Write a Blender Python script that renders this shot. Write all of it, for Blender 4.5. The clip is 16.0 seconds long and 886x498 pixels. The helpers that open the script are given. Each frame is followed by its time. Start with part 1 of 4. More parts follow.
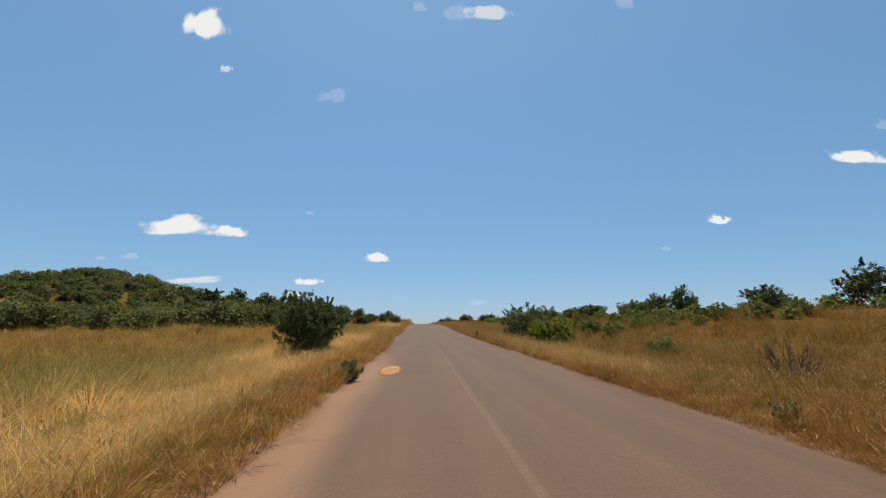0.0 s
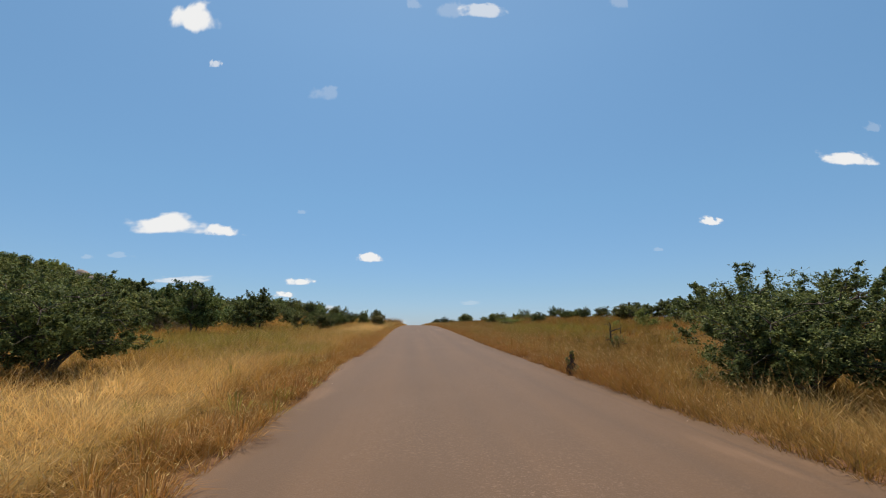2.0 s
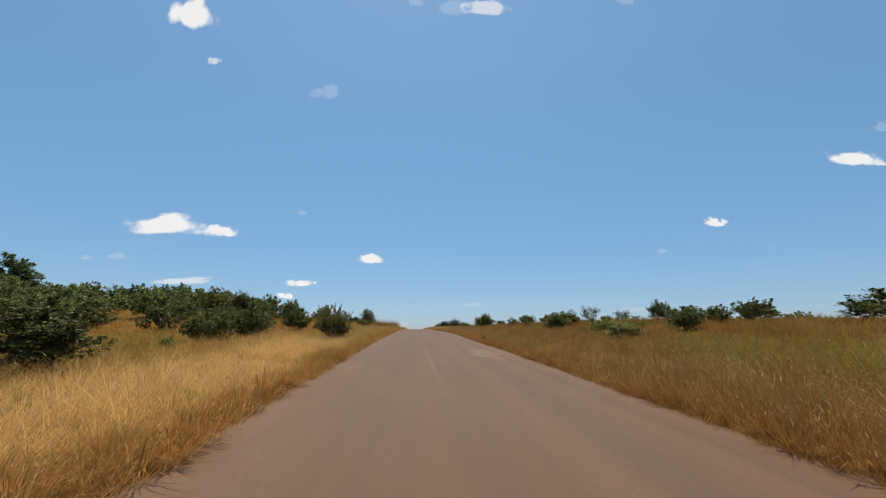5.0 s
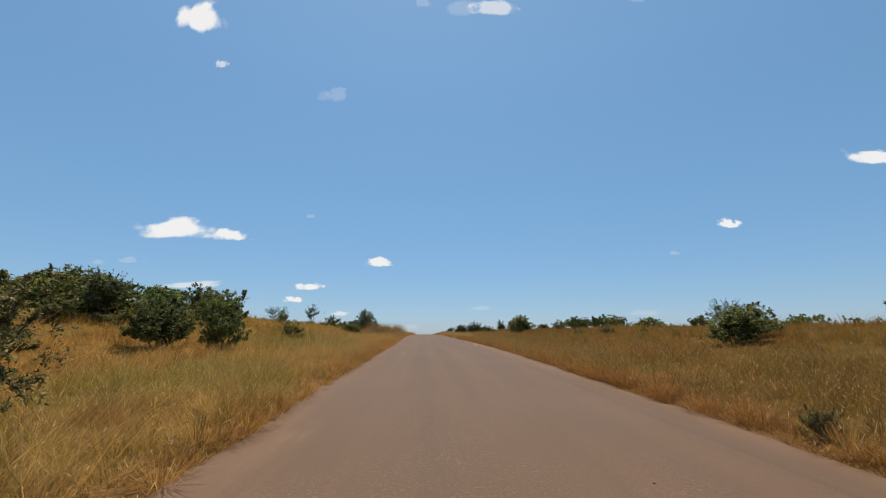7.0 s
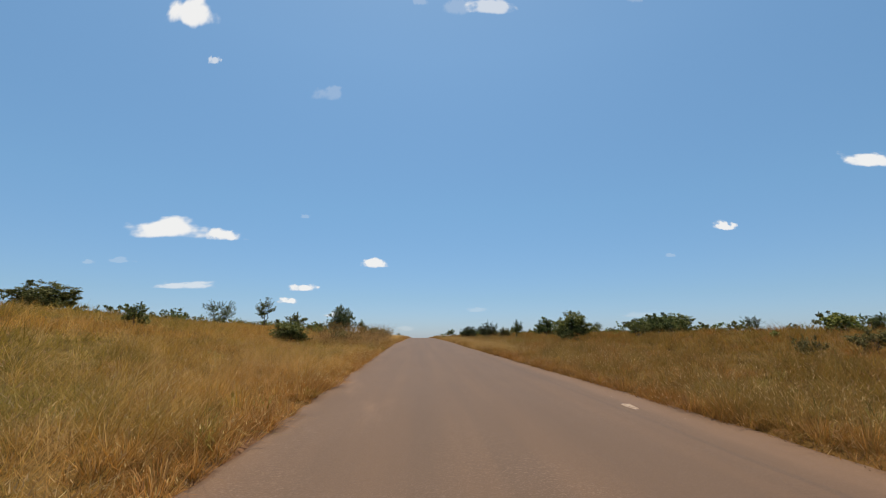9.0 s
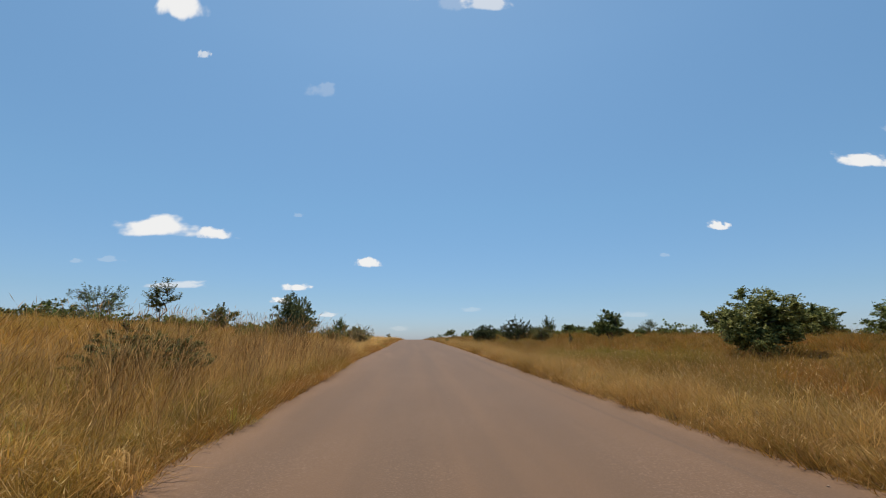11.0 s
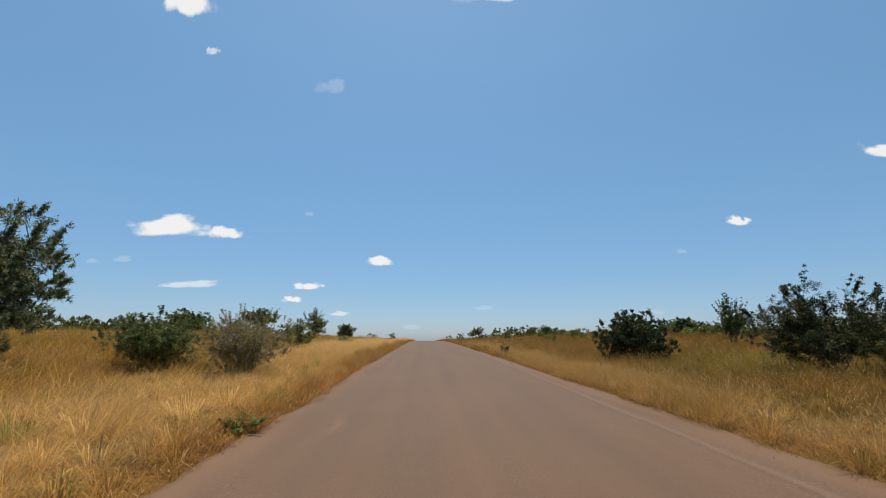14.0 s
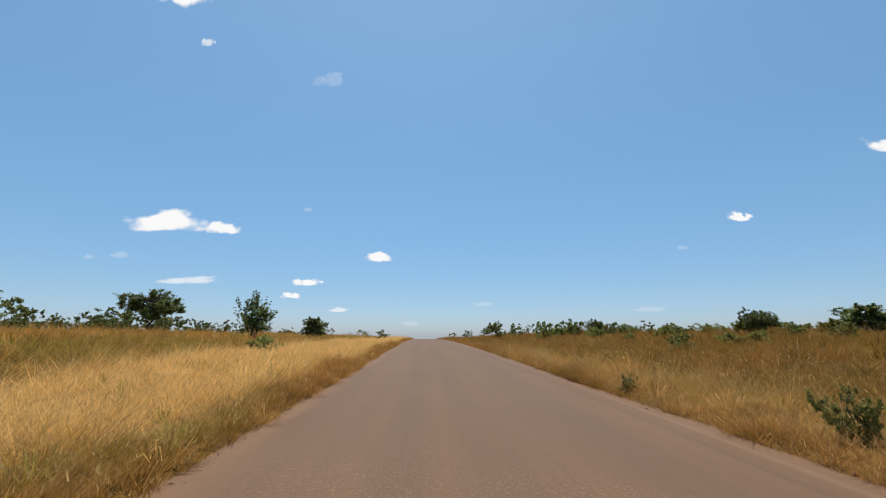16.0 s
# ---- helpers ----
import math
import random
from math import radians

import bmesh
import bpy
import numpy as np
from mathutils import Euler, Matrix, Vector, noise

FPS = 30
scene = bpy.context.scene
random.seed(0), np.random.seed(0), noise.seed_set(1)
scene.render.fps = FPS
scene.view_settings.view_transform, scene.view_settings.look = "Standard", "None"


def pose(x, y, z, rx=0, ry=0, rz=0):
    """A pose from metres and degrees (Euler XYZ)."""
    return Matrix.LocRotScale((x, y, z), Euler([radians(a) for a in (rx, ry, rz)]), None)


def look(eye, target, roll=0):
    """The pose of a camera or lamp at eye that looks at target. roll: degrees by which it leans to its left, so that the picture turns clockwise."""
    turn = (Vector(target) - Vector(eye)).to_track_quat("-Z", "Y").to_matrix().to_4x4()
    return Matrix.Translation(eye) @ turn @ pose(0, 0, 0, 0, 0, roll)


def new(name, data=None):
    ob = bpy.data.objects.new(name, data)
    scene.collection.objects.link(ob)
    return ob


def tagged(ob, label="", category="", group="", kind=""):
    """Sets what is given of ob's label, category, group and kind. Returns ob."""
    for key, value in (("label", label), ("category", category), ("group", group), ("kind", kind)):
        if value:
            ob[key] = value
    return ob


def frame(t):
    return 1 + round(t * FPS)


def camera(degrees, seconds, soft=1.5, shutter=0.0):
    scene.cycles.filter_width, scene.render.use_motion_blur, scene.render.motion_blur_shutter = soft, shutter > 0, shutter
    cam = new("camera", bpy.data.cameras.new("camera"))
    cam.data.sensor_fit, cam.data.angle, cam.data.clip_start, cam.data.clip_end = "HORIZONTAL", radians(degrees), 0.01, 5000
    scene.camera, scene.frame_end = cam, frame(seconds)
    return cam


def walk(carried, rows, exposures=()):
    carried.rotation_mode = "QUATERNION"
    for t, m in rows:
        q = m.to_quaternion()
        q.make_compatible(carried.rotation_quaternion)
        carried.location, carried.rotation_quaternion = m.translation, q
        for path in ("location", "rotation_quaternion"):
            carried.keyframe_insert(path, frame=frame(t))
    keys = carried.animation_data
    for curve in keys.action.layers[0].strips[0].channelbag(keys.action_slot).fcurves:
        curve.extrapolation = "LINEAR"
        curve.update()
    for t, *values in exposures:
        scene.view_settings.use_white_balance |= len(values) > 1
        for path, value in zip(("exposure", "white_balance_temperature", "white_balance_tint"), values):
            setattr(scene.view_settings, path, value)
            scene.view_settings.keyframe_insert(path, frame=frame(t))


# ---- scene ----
# A narrow tarred road over a rise in dry savanna, driven along at about 40 km/h.
EXPO = 0.0
cam = camera(92.8, 16.0, soft=1.0)
PATH = [
    (0.0, -1.33, 0.00, 1.40, 101.46, 0.10, -3.22),
    (0.5, -1.29, 5.31, 1.58, 101.52, 0.08, -3.34),
    (1.0, -1.25, 10.64, 1.76, 101.49, 0.05, -3.59),
    (1.5, -1.20, 15.97, 1.93, 101.49, 0.05, -3.86),
    (2.0, -1.13, 21.35, 2.12, 101.51, 0.10, -4.19),
    (2.5, -1.04, 26.76, 2.31, 101.46, 0.13, -4.44),
    (3.0, -0.96, 32.24, 2.51, 101.46, 0.12, -4.52),
    (3.5, -0.90, 37.77, 2.72, 101.47, 0.09, -4.51),
    (4.0, -0.89, 43.37, 2.94, 101.54, 0.05, -4.41),
    (4.5, -0.91, 49.03, 3.17, 101.65, 0.01, -4.24),
    (5.0, -0.95, 54.74, 3.40, 101.78, -0.02, -4.01),
    (5.5, -1.01, 60.49, 3.63, 101.92, -0.04, -3.75),
    (6.0, -1.06, 66.29, 3.87, 102.04, -0.05, -3.45),
    (6.5, -1.12, 72.13, 4.10, 102.14, -0.03, -3.13),
    (7.0, -1.15, 78.01, 4.32, 102.23, -0.01, -2.85),
    (7.5, -1.17, 83.91, 4.54, 102.34, -0.02, -2.68),
    (8.0, -1.19, 89.87, 4.76, 102.41, -0.06, -2.79),
    (8.5, -1.20, 95.86, 4.96, 102.44, -0.11, -3.11),
    (9.0, -1.20, 101.86, 5.15, 102.45, -0.11, -3.48),
    (9.5, -1.17, 107.84, 5.34, 102.45, -0.08, -3.80),
    (10.0, -1.11, 113.80, 5.51, 102.46, -0.05, -4.05),
    (10.5, -1.04, 119.72, 5.68, 102.45, -0.03, -4.20),
    (11.0, -0.97, 125.60, 5.83, 102.44, -0.03, -4.25),
    (11.5, -0.90, 131.43, 5.97, 102.42, -0.04, -4.18),
    (12.0, -0.86, 137.20, 6.10, 102.37, -0.05, -3.98),
    (12.5, -0.85, 142.92, 6.23, 102.34, -0.06, -3.73),
    (13.0, -0.89, 148.64, 6.36, 102.35, -0.05, -3.36),
    (13.5, -0.95, 154.24, 6.48, 102.33, -0.00, -3.00),
    (14.0, -1.01, 159.84, 6.60, 102.26, 0.03, -2.67),
    (14.5, -1.05, 165.38, 6.71, 102.17, 0.03, -2.69),
    (15.0, -1.05, 170.91, 6.83, 102.05, 0.02, -2.77),
    (15.5, -1.02, 176.42, 6.94, 101.92, 0.02, -2.81),
    (16.0, -1.00, 182.03, 7.05, 101.79, 0.01, -2.76),
]
walk(cam, [(t, pose(*r)) for t, *r in PATH], [(0.0, EXPO), (13.5, EXPO), (14.5, EXPO + 0.03), (16.0, EXPO + 0.13)])

# ---- world and sun ----
SUN_EL, SUN_AZ = 73.0, -2.0  # degrees; azimuth from straight ahead, left is negative
world = bpy.data.worlds.new("sky")
scene.world = world
world.use_nodes = True
wn = world.node_tree.nodes
sky = wn.new("ShaderNodeTexSky")
sky.sky_type, sky.sun_disc = "NISHITA", False
sky.sun_elevation, sky.sun_rotation = radians(SUN_EL), radians(SUN_AZ)
sky.altitude, sky.air_density, sky.dust_density, sky.ozone_density = 300, 1.0, 0.6, 1.4
way = wn.new("ShaderNodeTexCoord")
up = wn.new("ShaderNodeSeparateXYZ")
haze = wn.new("ShaderNodeValToRGB")  # dry-season haze: greyer and dimmer low down, deep blue above
haze.color_ramp.elements[0].position, haze.color_ramp.elements[0].color = 0.0, (0.57, 0.675, 0.98, 1)
haze.color_ramp.elements[1].position, haze.color_ramp.elements[1].color = 0.60, (0.93, 1.19, 1.18, 1)
low_air = haze.color_ramp.elements.new(0.10)
low_air.color = (0.605, 0.75, 0.89, 1)
mid_air = haze.color_ramp.elements.new(0.30)
mid_air.color = (0.75, 0.98, 1.02, 1)
clear = wn.new("ShaderNodeMix")
clear.data_type, clear.blend_type = "RGBA", "MULTIPLY"
clear.inputs[0].default_value = 1.0
world.node_tree.links.new(way.outputs["Generated"], up.inputs[0])
world.node_tree.links.new(up.outputs[2], haze.inputs[0])
world.node_tree.links.new(sky.outputs[0], clear.inputs[6])
world.node_tree.links.new(haze.outputs[0], clear.inputs[7])
world.node_tree.links.new(clear.outputs[2], wn["Background"].inputs[0])
wn["Background"].inputs[1].default_value = 0.115

sun_data = bpy.data.lights.new("sun", "SUN")
sun_data.energy, sun_data.angle, sun_data.color = 4.85, radians(0.5), (1.0, 0.872, 0.705)
sun = new("sun", sun_data)
toward = Vector((math.sin(radians(SUN_AZ)) * math.cos(radians(SUN_EL)), math.cos(radians(SUN_AZ)) * math.cos(radians(SUN_EL)), math.sin(radians(SUN_EL))))
sun.matrix_world = look(toward * 200, (0, 0, 0))


# ---- materials ----
class Nodes:
    """Short-hand for one node material."""

    def __init__(self, name):
        self.mat = bpy.data.materials.new(name)
        self.mat.use_nodes = True
        self.t = self.mat.node_tree
        self.t.nodes.clear()
        self.out = self.t.nodes.new("ShaderNodeOutputMaterial")

    def add(self, kind, **inputs):
        n = self.t.nodes.new(kind)
        for key, v in inputs.items():
            sock = n.inputs[key.replace("_", " ")]
            if isinstance(v, bpy.types.NodeSocket):
                self.t.links.new(v, sock)
            else:
                sock.default_value = v
        return n

    def math(self, op, a, b=0.0, c=0.0, clamp=False):
        n = self.t.nodes.new("ShaderNodeMath")
        n.operation, n.use_clamp = op, clamp
        for sock, v in zip(n.inputs, (a, b, c)):
            if isinstance(v, bpy.types.NodeSocket):
                self.t.links.new(v, sock)
            else:
                sock.default_value = v
        return n.outputs[0]

    def step(self, v, lo, hi):
        n = self.t.nodes.new("ShaderNodeMapRange")
        n.interpolation_type = "SMOOTHSTEP"
        self.t.links.new(v, n.inputs[0])
        n.inputs[1].default_value, n.inputs[2].default_value = lo, hi
        return n.outputs[0]

    def mix(self, fac, a, b):
        n = self.t.nodes.new("ShaderNodeMix")
        n.data_type = "RGBA"
        for sock, v in ((n.inputs[0], fac), (n.inputs[6], a), (n.inputs[7], b)):
            if isinstance(v, bpy.types.NodeSocket):
                self.t.links.new(v, sock)
            else:
                sock.default_value = (*v, 1.0) if isinstance(v, tuple) else v
        return n.outputs[2]

    def position(self):
        return self.t.nodes.new("ShaderNodeNewGeometry").outputs["Position"]

    def scaled(self, vec, x, y, z):
        n = self.t.nodes.new("ShaderNodeMapping")
        self.t.links.new(vec, n.inputs[0])
        n.inputs["Scale"].default_value = (x, y, z)
        return n.outputs[0]

    def noise(self, vec, scale, detail=3.0, rough=0.55):
        return self.add("ShaderNodeTexNoise", Vector=vec, Scale=scale, Detail=detail, Roughness=rough).outputs[0]

    def island(self):
        return self.t.nodes.new("ShaderNodeNewGeometry").outputs["Random Per Island"]

    def surface(self, shader):
        self.t.links.new(shader, self.out.inputs[0])
        return self.mat


def grass_material(name, contrast=1.0):
    """Dry grass; contrast: how far single blades differ from one another."""
    n = Nodes(name)
    pos = n.position()
    sep = n.add("ShaderNodeSeparateXYZ", Vector=pos)
    x, y = sep.outputs[0], sep.outputs[1]
    rnd = n.island()
    col, right = sward(n, pos, x, y)
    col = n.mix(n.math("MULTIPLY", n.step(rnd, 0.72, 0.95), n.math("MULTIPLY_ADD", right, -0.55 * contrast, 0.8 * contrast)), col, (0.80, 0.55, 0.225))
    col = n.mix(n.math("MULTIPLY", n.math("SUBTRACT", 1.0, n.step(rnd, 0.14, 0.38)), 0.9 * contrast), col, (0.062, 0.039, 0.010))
    leafy = n.math("MULTIPLY", n.step(rnd, 0.40, 0.43), n.math("SUBTRACT", 1.0, n.step(rnd, 0.52, 0.55)))
    col = n.mix(n.math("MULTIPLY", leafy, 0.5), col, (0.20, 0.185, 0.035))
    dif = n.add("ShaderNodeBsdfPrincipled", Base_Color=col, Roughness=0.7, Specular_IOR_Level=0.3)
    tra = n.add("ShaderNodeBsdfTranslucent", Color=col)
    return two(n, dif, tra, 0.45)


def sward(n, pos, x, y):
    """The colour of the standing grass from place to place: gold, rust, pale straw and green stretches."""
    flat = n.scaled(pos, 1, 0.45, 0)
    big = n.noise(flat, 0.11, 3)
    mid = n.noise(n.scaled(pos, 1, 0.6, 0), 0.45, 4)
    wob = n.noise(flat, 0.35, 2)
    right = n.step(x, -1.0, 1.0)
    off = n.math("SUBTRACT", n.math("ABSOLUTE", x), 3.15)
    off = n.math("ADD", off, n.math("MULTIPLY", n.math("SUBTRACT", wob, 0.5), 2.2))
    gold, rust, olive, pale = (0.53, 0.278, 0.052), (0.38, 0.135, 0.025), (0.30, 0.208, 0.030), (0.86, 0.56, 0.205)
    col = n.mix(n.step(big, 0.42, 0.60), gold, olive)
    col = n.mix(n.math("MULTIPLY", right, 0.88), col, (0.225, 0.124, 0.021))
    col = n.mix(n.math("MULTIPLY", n.step(mid, 0.48, 0.64), n.math("MULTIPLY_ADD", right, 0.1, 0.5)), col, rust)
    tuft = n.noise(n.scaled(pos, 1, 0.8, 0.3), 1.5, 3, 0.6)
    fine = n.noise(n.scaled(pos, 1, 1, 0.4), 5.0, 2, 0.5)
    tuft = n.math("ADD", n.math("MULTIPLY", tuft, 0.75), n.math("MULTIPLY", fine, 0.25))
    col = n.mix(n.math("MULTIPLY", n.step(tuft, 0.51, 0.60), n.math("MULTIPLY_ADD", right, -0.36, 0.58)), col, (0.70, 0.45, 0.16))
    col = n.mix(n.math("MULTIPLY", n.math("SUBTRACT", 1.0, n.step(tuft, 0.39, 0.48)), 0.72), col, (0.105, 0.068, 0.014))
    # stretches where the grass is still green
    green = None
    for cx, cy, wx, wy in ((-9.5, 9, 4, 5), (-6.5, 39, 2.2, 4.5), (-11.5, 46, 4, 8), (-6.4, 89, 2.2, 4.5), (-8, 104, 3.6, 6), (12, 62, 5, 12), (9.5, 147, 3.5, 6), (11, 174, 4, 5), (-6.0, 151, 1.5, 4)):
        d = n.math("ADD", n.math("POWER", n.math("DIVIDE", n.math("SUBTRACT", x, cx), wx), 2.0), n.math("POWER", n.math("DIVIDE", n.math("SUBTRACT", y, cy), wy), 2.0))
        g = n.math("SUBTRACT", 1.0, n.step(n.math("ADD", d, n.math("MULTIPLY", n.math("SUBTRACT", mid, 0.5), 3.0)), 0.2, 1.6))
        green = g if green is None else n.math("MAXIMUM", green, g)
    col = n.mix(n.math("MULTIPLY", green, n.math("MULTIPLY_ADD", right, -0.08, 0.72)), col, (0.265, 0.225, 0.036))
    # the pale straw band, broad on the one side, a narrow fringe in two stretches of the other
    fade = n.math("MULTIPLY_ADD", n.math("SUBTRACT", 1.0, green), 0.7, 0.3)
    band_l = n.math("MULTIPLY", n.step(off, 0.8, 1.6), n.math("SUBTRACT", 1.0, n.step(n.math("SUBTRACT", off, n.math("MULTIPLY", n.step(y, 181, 187), 1.8)), 3.6, 6.0)))
    band_l = n.math("MULTIPLY", band_l, n.math("SUBTRACT", n.math("MULTIPLY_ADD", n.step(y, 182, 187), 0.8, n.math("SUBTRACT", 0.9, n.math("MULTIPLY", n.step(y, 146, 170), 0.25))), n.math("ADD", n.math("MULTIPLY", n.math("MULTIPLY", n.step(y, 28, 36), n.math("SUBTRACT", 1.0, n.step(y, 52, 60))), 0.75), n.math("MULTIPLY", n.math("MULTIPLY", n.step(y, 76, 84), n.math("SUBTRACT", 1.0, n.math("MULTIPLY_ADD", n.step(y, 136, 141), 0.6, n.math("MULTIPLY", n.step(y, 146, 154), 0.4)))), 0.8))))
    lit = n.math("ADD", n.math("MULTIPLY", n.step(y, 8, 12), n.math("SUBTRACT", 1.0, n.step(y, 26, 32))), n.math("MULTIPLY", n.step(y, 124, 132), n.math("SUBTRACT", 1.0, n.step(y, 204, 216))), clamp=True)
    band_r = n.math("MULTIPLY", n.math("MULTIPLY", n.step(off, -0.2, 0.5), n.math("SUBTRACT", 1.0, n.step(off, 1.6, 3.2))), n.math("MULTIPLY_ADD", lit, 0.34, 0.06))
    band = n.math("ADD", n.math("MULTIPLY", band_l, n.math("SUBTRACT", 1.0, right)), n.math("MULTIPLY", band_r, right))
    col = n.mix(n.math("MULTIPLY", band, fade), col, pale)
    near = n.math("MULTIPLY", n.math("SUBTRACT", 1.0, n.step(off, 0.3, 1.3)), n.math("SUBTRACT", 0.65, n.math("MULTIPLY", n.math("MULTIPLY", lit, right), 0.4)))
    return n.mix(near, col, (0.36, 0.150, 0.036)), right


def two(n, a, b, fac):
    m = n.t.nodes.new("ShaderNodeMixShader")
    m.inputs[0].default_value = fac
    n.t.links.new(a.outputs[0], m.inputs[1])
    n.t.links.new(b.outputs[0], m.inputs[2])
    return n.surface(m.outputs[0])


def leaf_material(name, dark, light, fac=0.3):
    n = Nodes(name)
    rnd = n.island()
    obj = n.t.nodes.new("ShaderNodeObjectInfo").outputs["Random"]
    patch = n.noise(n.position(), 2.6, 2)
    col = n.mix(n.step(rnd, 0.15, 0.95), dark, light)
    col = n.mix(n.math("MULTIPLY", n.step(patch, 0.50, 0.68), 0.35), col, light)
    hsv = n.add("ShaderNodeHueSaturation", Color=col)
    n.t.links.new(n.math("MULTIPLY_ADD", obj, 0.5, 0.75), hsv.inputs["Value"])
    n.t.links.new(n.math("MULTIPLY_ADD", obj, 0.03, 0.485), hsv.inputs["Hue"])
    dif = n.add("ShaderNodeBsdfPrincipled", Base_Color=hsv.outputs[0], Roughness=0.6, Specular_IOR_Level=0.2)
    tra = n.add("ShaderNodeBsdfTranslucent", Color=hsv.outputs[0])
    return two(n, dif, tra, fac)


def bark_material(name, a, b):
    n = Nodes(name)
    pos = n.position()
    grain = n.noise(n.scaled(pos, 1, 1, 0.2), 30, 4)
    col = n.mix(n.step(grain, 0.35, 0.7), a, b)
    col = n.mix(n.math("MULTIPLY", n.noise(pos, 2.0, 2), 0.4), col, b)
    bump = n.add("ShaderNodeBump", Height=grain, Strength=0.6, Distance=0.02)
    return n.surface(n.add("ShaderNodeBsdfPrincipled", Base_Color=col, Roughness=0.9, Normal=bump.outputs[0]).outputs[0])


def ground_material():
    n = Nodes("dry_soil_shade")
    pos = n.position()
    mid, fine = n.noise(pos, 0.45, 4), n.noise(pos, 9, 5, 0.7)
    sep = n.add("ShaderNodeSeparateXYZ", Vector=pos)
    col = sward(n, pos, sep.outputs[0], sep.outputs[1])[0]
    # soil colour darkened to stand in for shade in the gaps between blades
    col = n.mix(0.74, col, (0.070, 0.042, 0.013))
    col = n.mix(n.math("MULTIPLY", n.step(fine, 0.4, 0.7), 0.35), col, (0.09, 0.052, 0.02))
    straw = n.noise(n.scaled(pos, 1, 0.35, 1), 38, 4, 0.75)
    col = n.mix(n.math("MULTIPLY", n.step(straw, 0.50, 0.66), 0.28), col, (0.30, 0.18, 0.06))
    col = n.mix(n.math("MULTIPLY", n.math("SUBTRACT", 1.0, n.step(straw, 0.34, 0.48)), 0.6), col, (0.08, 0.05, 0.02))
    ax = n.math("ADD", n.math("ABSOLUTE", sep.outputs[0]), n.math("MULTIPLY", n.math("SUBTRACT", mid, 0.5), 0.9))
    soil = n.mix(n.step(fine, 0.3, 0.7), (0.24, 0.125, 0.065), (0.10, 0.056, 0.032))
    col = n.mix(n.step(ax, 3.15, 3.45), soil, col)
    bump = n.add("ShaderNodeBump", Height=fine, Strength=0.8, Distance=0.06)
    return n.surface(n.add("ShaderNodeBsdfPrincipled", Base_Color=col, Roughness=1.0, Specular_IOR_Level=0.05, Normal=bump.outputs[0]).outputs[0])


def road_material():
    n = Nodes("worn_red_asphalt")
    pos = n.position()
    sep = n.add("ShaderNodeSeparateXYZ", Vector=pos)
    x, y = sep.outputs[0], sep.outputs[1]
    long = n.noise(n.scaled(pos, 1, 0.035, 0), 1.6, 4)
    blot = n.noise(n.scaled(pos, 1, 0.4, 0), 0.7, 3)
    grit = n.noise(pos, 60, 3, 0.7)
    chip = n.add("ShaderNodeTexVoronoi", Vector=pos, Scale=62.0).outputs[0]
    col = n.mix(n.step(long, 0.32, 0.68), (0.110, 0.0595, 0.0268), (0.131, 0.0700, 0.0312))
    col = n.mix(n.math("MULTIPLY", n.step(blot, 0.45, 0.75), 0.4), col, (0.118, 0.067, 0.035))
    # darker, smoother strips between the wheel tracks
    for cx, w in ((-1.15, 0.5), (-0.1, 0.35), (1.5, 0.5), (2.55, 0.09)):
        d = n.math("ABSOLUTE", n.math("ADD", n.math("SUBTRACT", x, cx), n.math("MULTIPLY", n.math("SUBTRACT", blot, 0.5), 0.25)))
        col = n.mix(n.math("MULTIPLY", n.math("SUBTRACT", 1.0, n.step(d, w * 0.3, w)), 0.45 if w < 0.1 else 0.22), col, (0.080, 0.046, 0.023))
    # the worn-off centre line, left in places
    left = n.math("ADD", n.math("SUBTRACT", 1.0, n.step(y, 12.0, 26.0)), n.math("MULTIPLY", n.step(y, 62.0, 68.0), n.math("SUBTRACT", 1.0, n.step(y, 74.0, 82.0))), clamp=True)
    speck = n.step(n.noise(pos, 14, 3), 0.25, 0.60)
    d = n.math("ABSOLUTE", n.math("ADD", x, 0.32))
    line = n.math("MULTIPLY", n.math("SUBTRACT", 1.0, n.step(d, 0.03, 0.075)), n.math("MULTIPLY", left, speck))
    col = n.mix(n.math("MULTIPLY", line, 0.27), col, (0.258, 0.176, 0.104))
    # pale sand smears that traffic has left
    smear = n.step(n.noise(n.scaled(pos, 1, 0.22, 0), 0.55, 5, 0.6), 0.60, 0.72)
    col = n.mix(n.math("MULTIPLY", n.math("MULTIPLY", smear, n.step(n.math("ABSOLUTE", x), 1.3, 2.2)), 0.5), col, (0.243, 0.137, 0.072))
    pit = n.math("ADD", n.math("POWER", n.math("DIVIDE", n.math("SUBTRACT", x, 2.15), 0.75), 2.0), n.math("POWER", n.math("DIVIDE", n.math("SUBTRACT", y, 73.0), 3.2), 2.0))
    pit = n.math("MULTIPLY", n.math("SUBTRACT", 1.0, n.step(pit, 0.2, 1.2)), n.step(n.noise(n.scaled(pos, 1, 0.3, 0), 2.2, 4), 0.38, 0.58))
    col = n.mix(n.math("MULTIPLY", pit, 0.6), col, (0.249, 0.149, 0.084))
    drift = n.math("MULTIPLY", n.math("SUBTRACT", 1.0, n.step(y, 12.0, 22.0)), n.step(n.math("ADD", n.math("MULTIPLY", x, -1.0), n.math("MULTIPLY", n.math("SUBTRACT", blot, 0.5), 0.8)), 2.0, 2.7))
    col = n.mix(n.math("MULTIPLY", drift, 0.75), col, (0.298, 0.158, 0.077))
    # a pale streak of dust along the last stretch
    d = n.math("ABSOLUTE", n.math("ADD", n.math("SUBTRACT", x, n.math("MULTIPLY_ADD", n.step(y, 160, 190), 0.32, 2.63)), n.math("MULTIPLY", n.math("SUBTRACT", blot, 0.5), 0.12)))
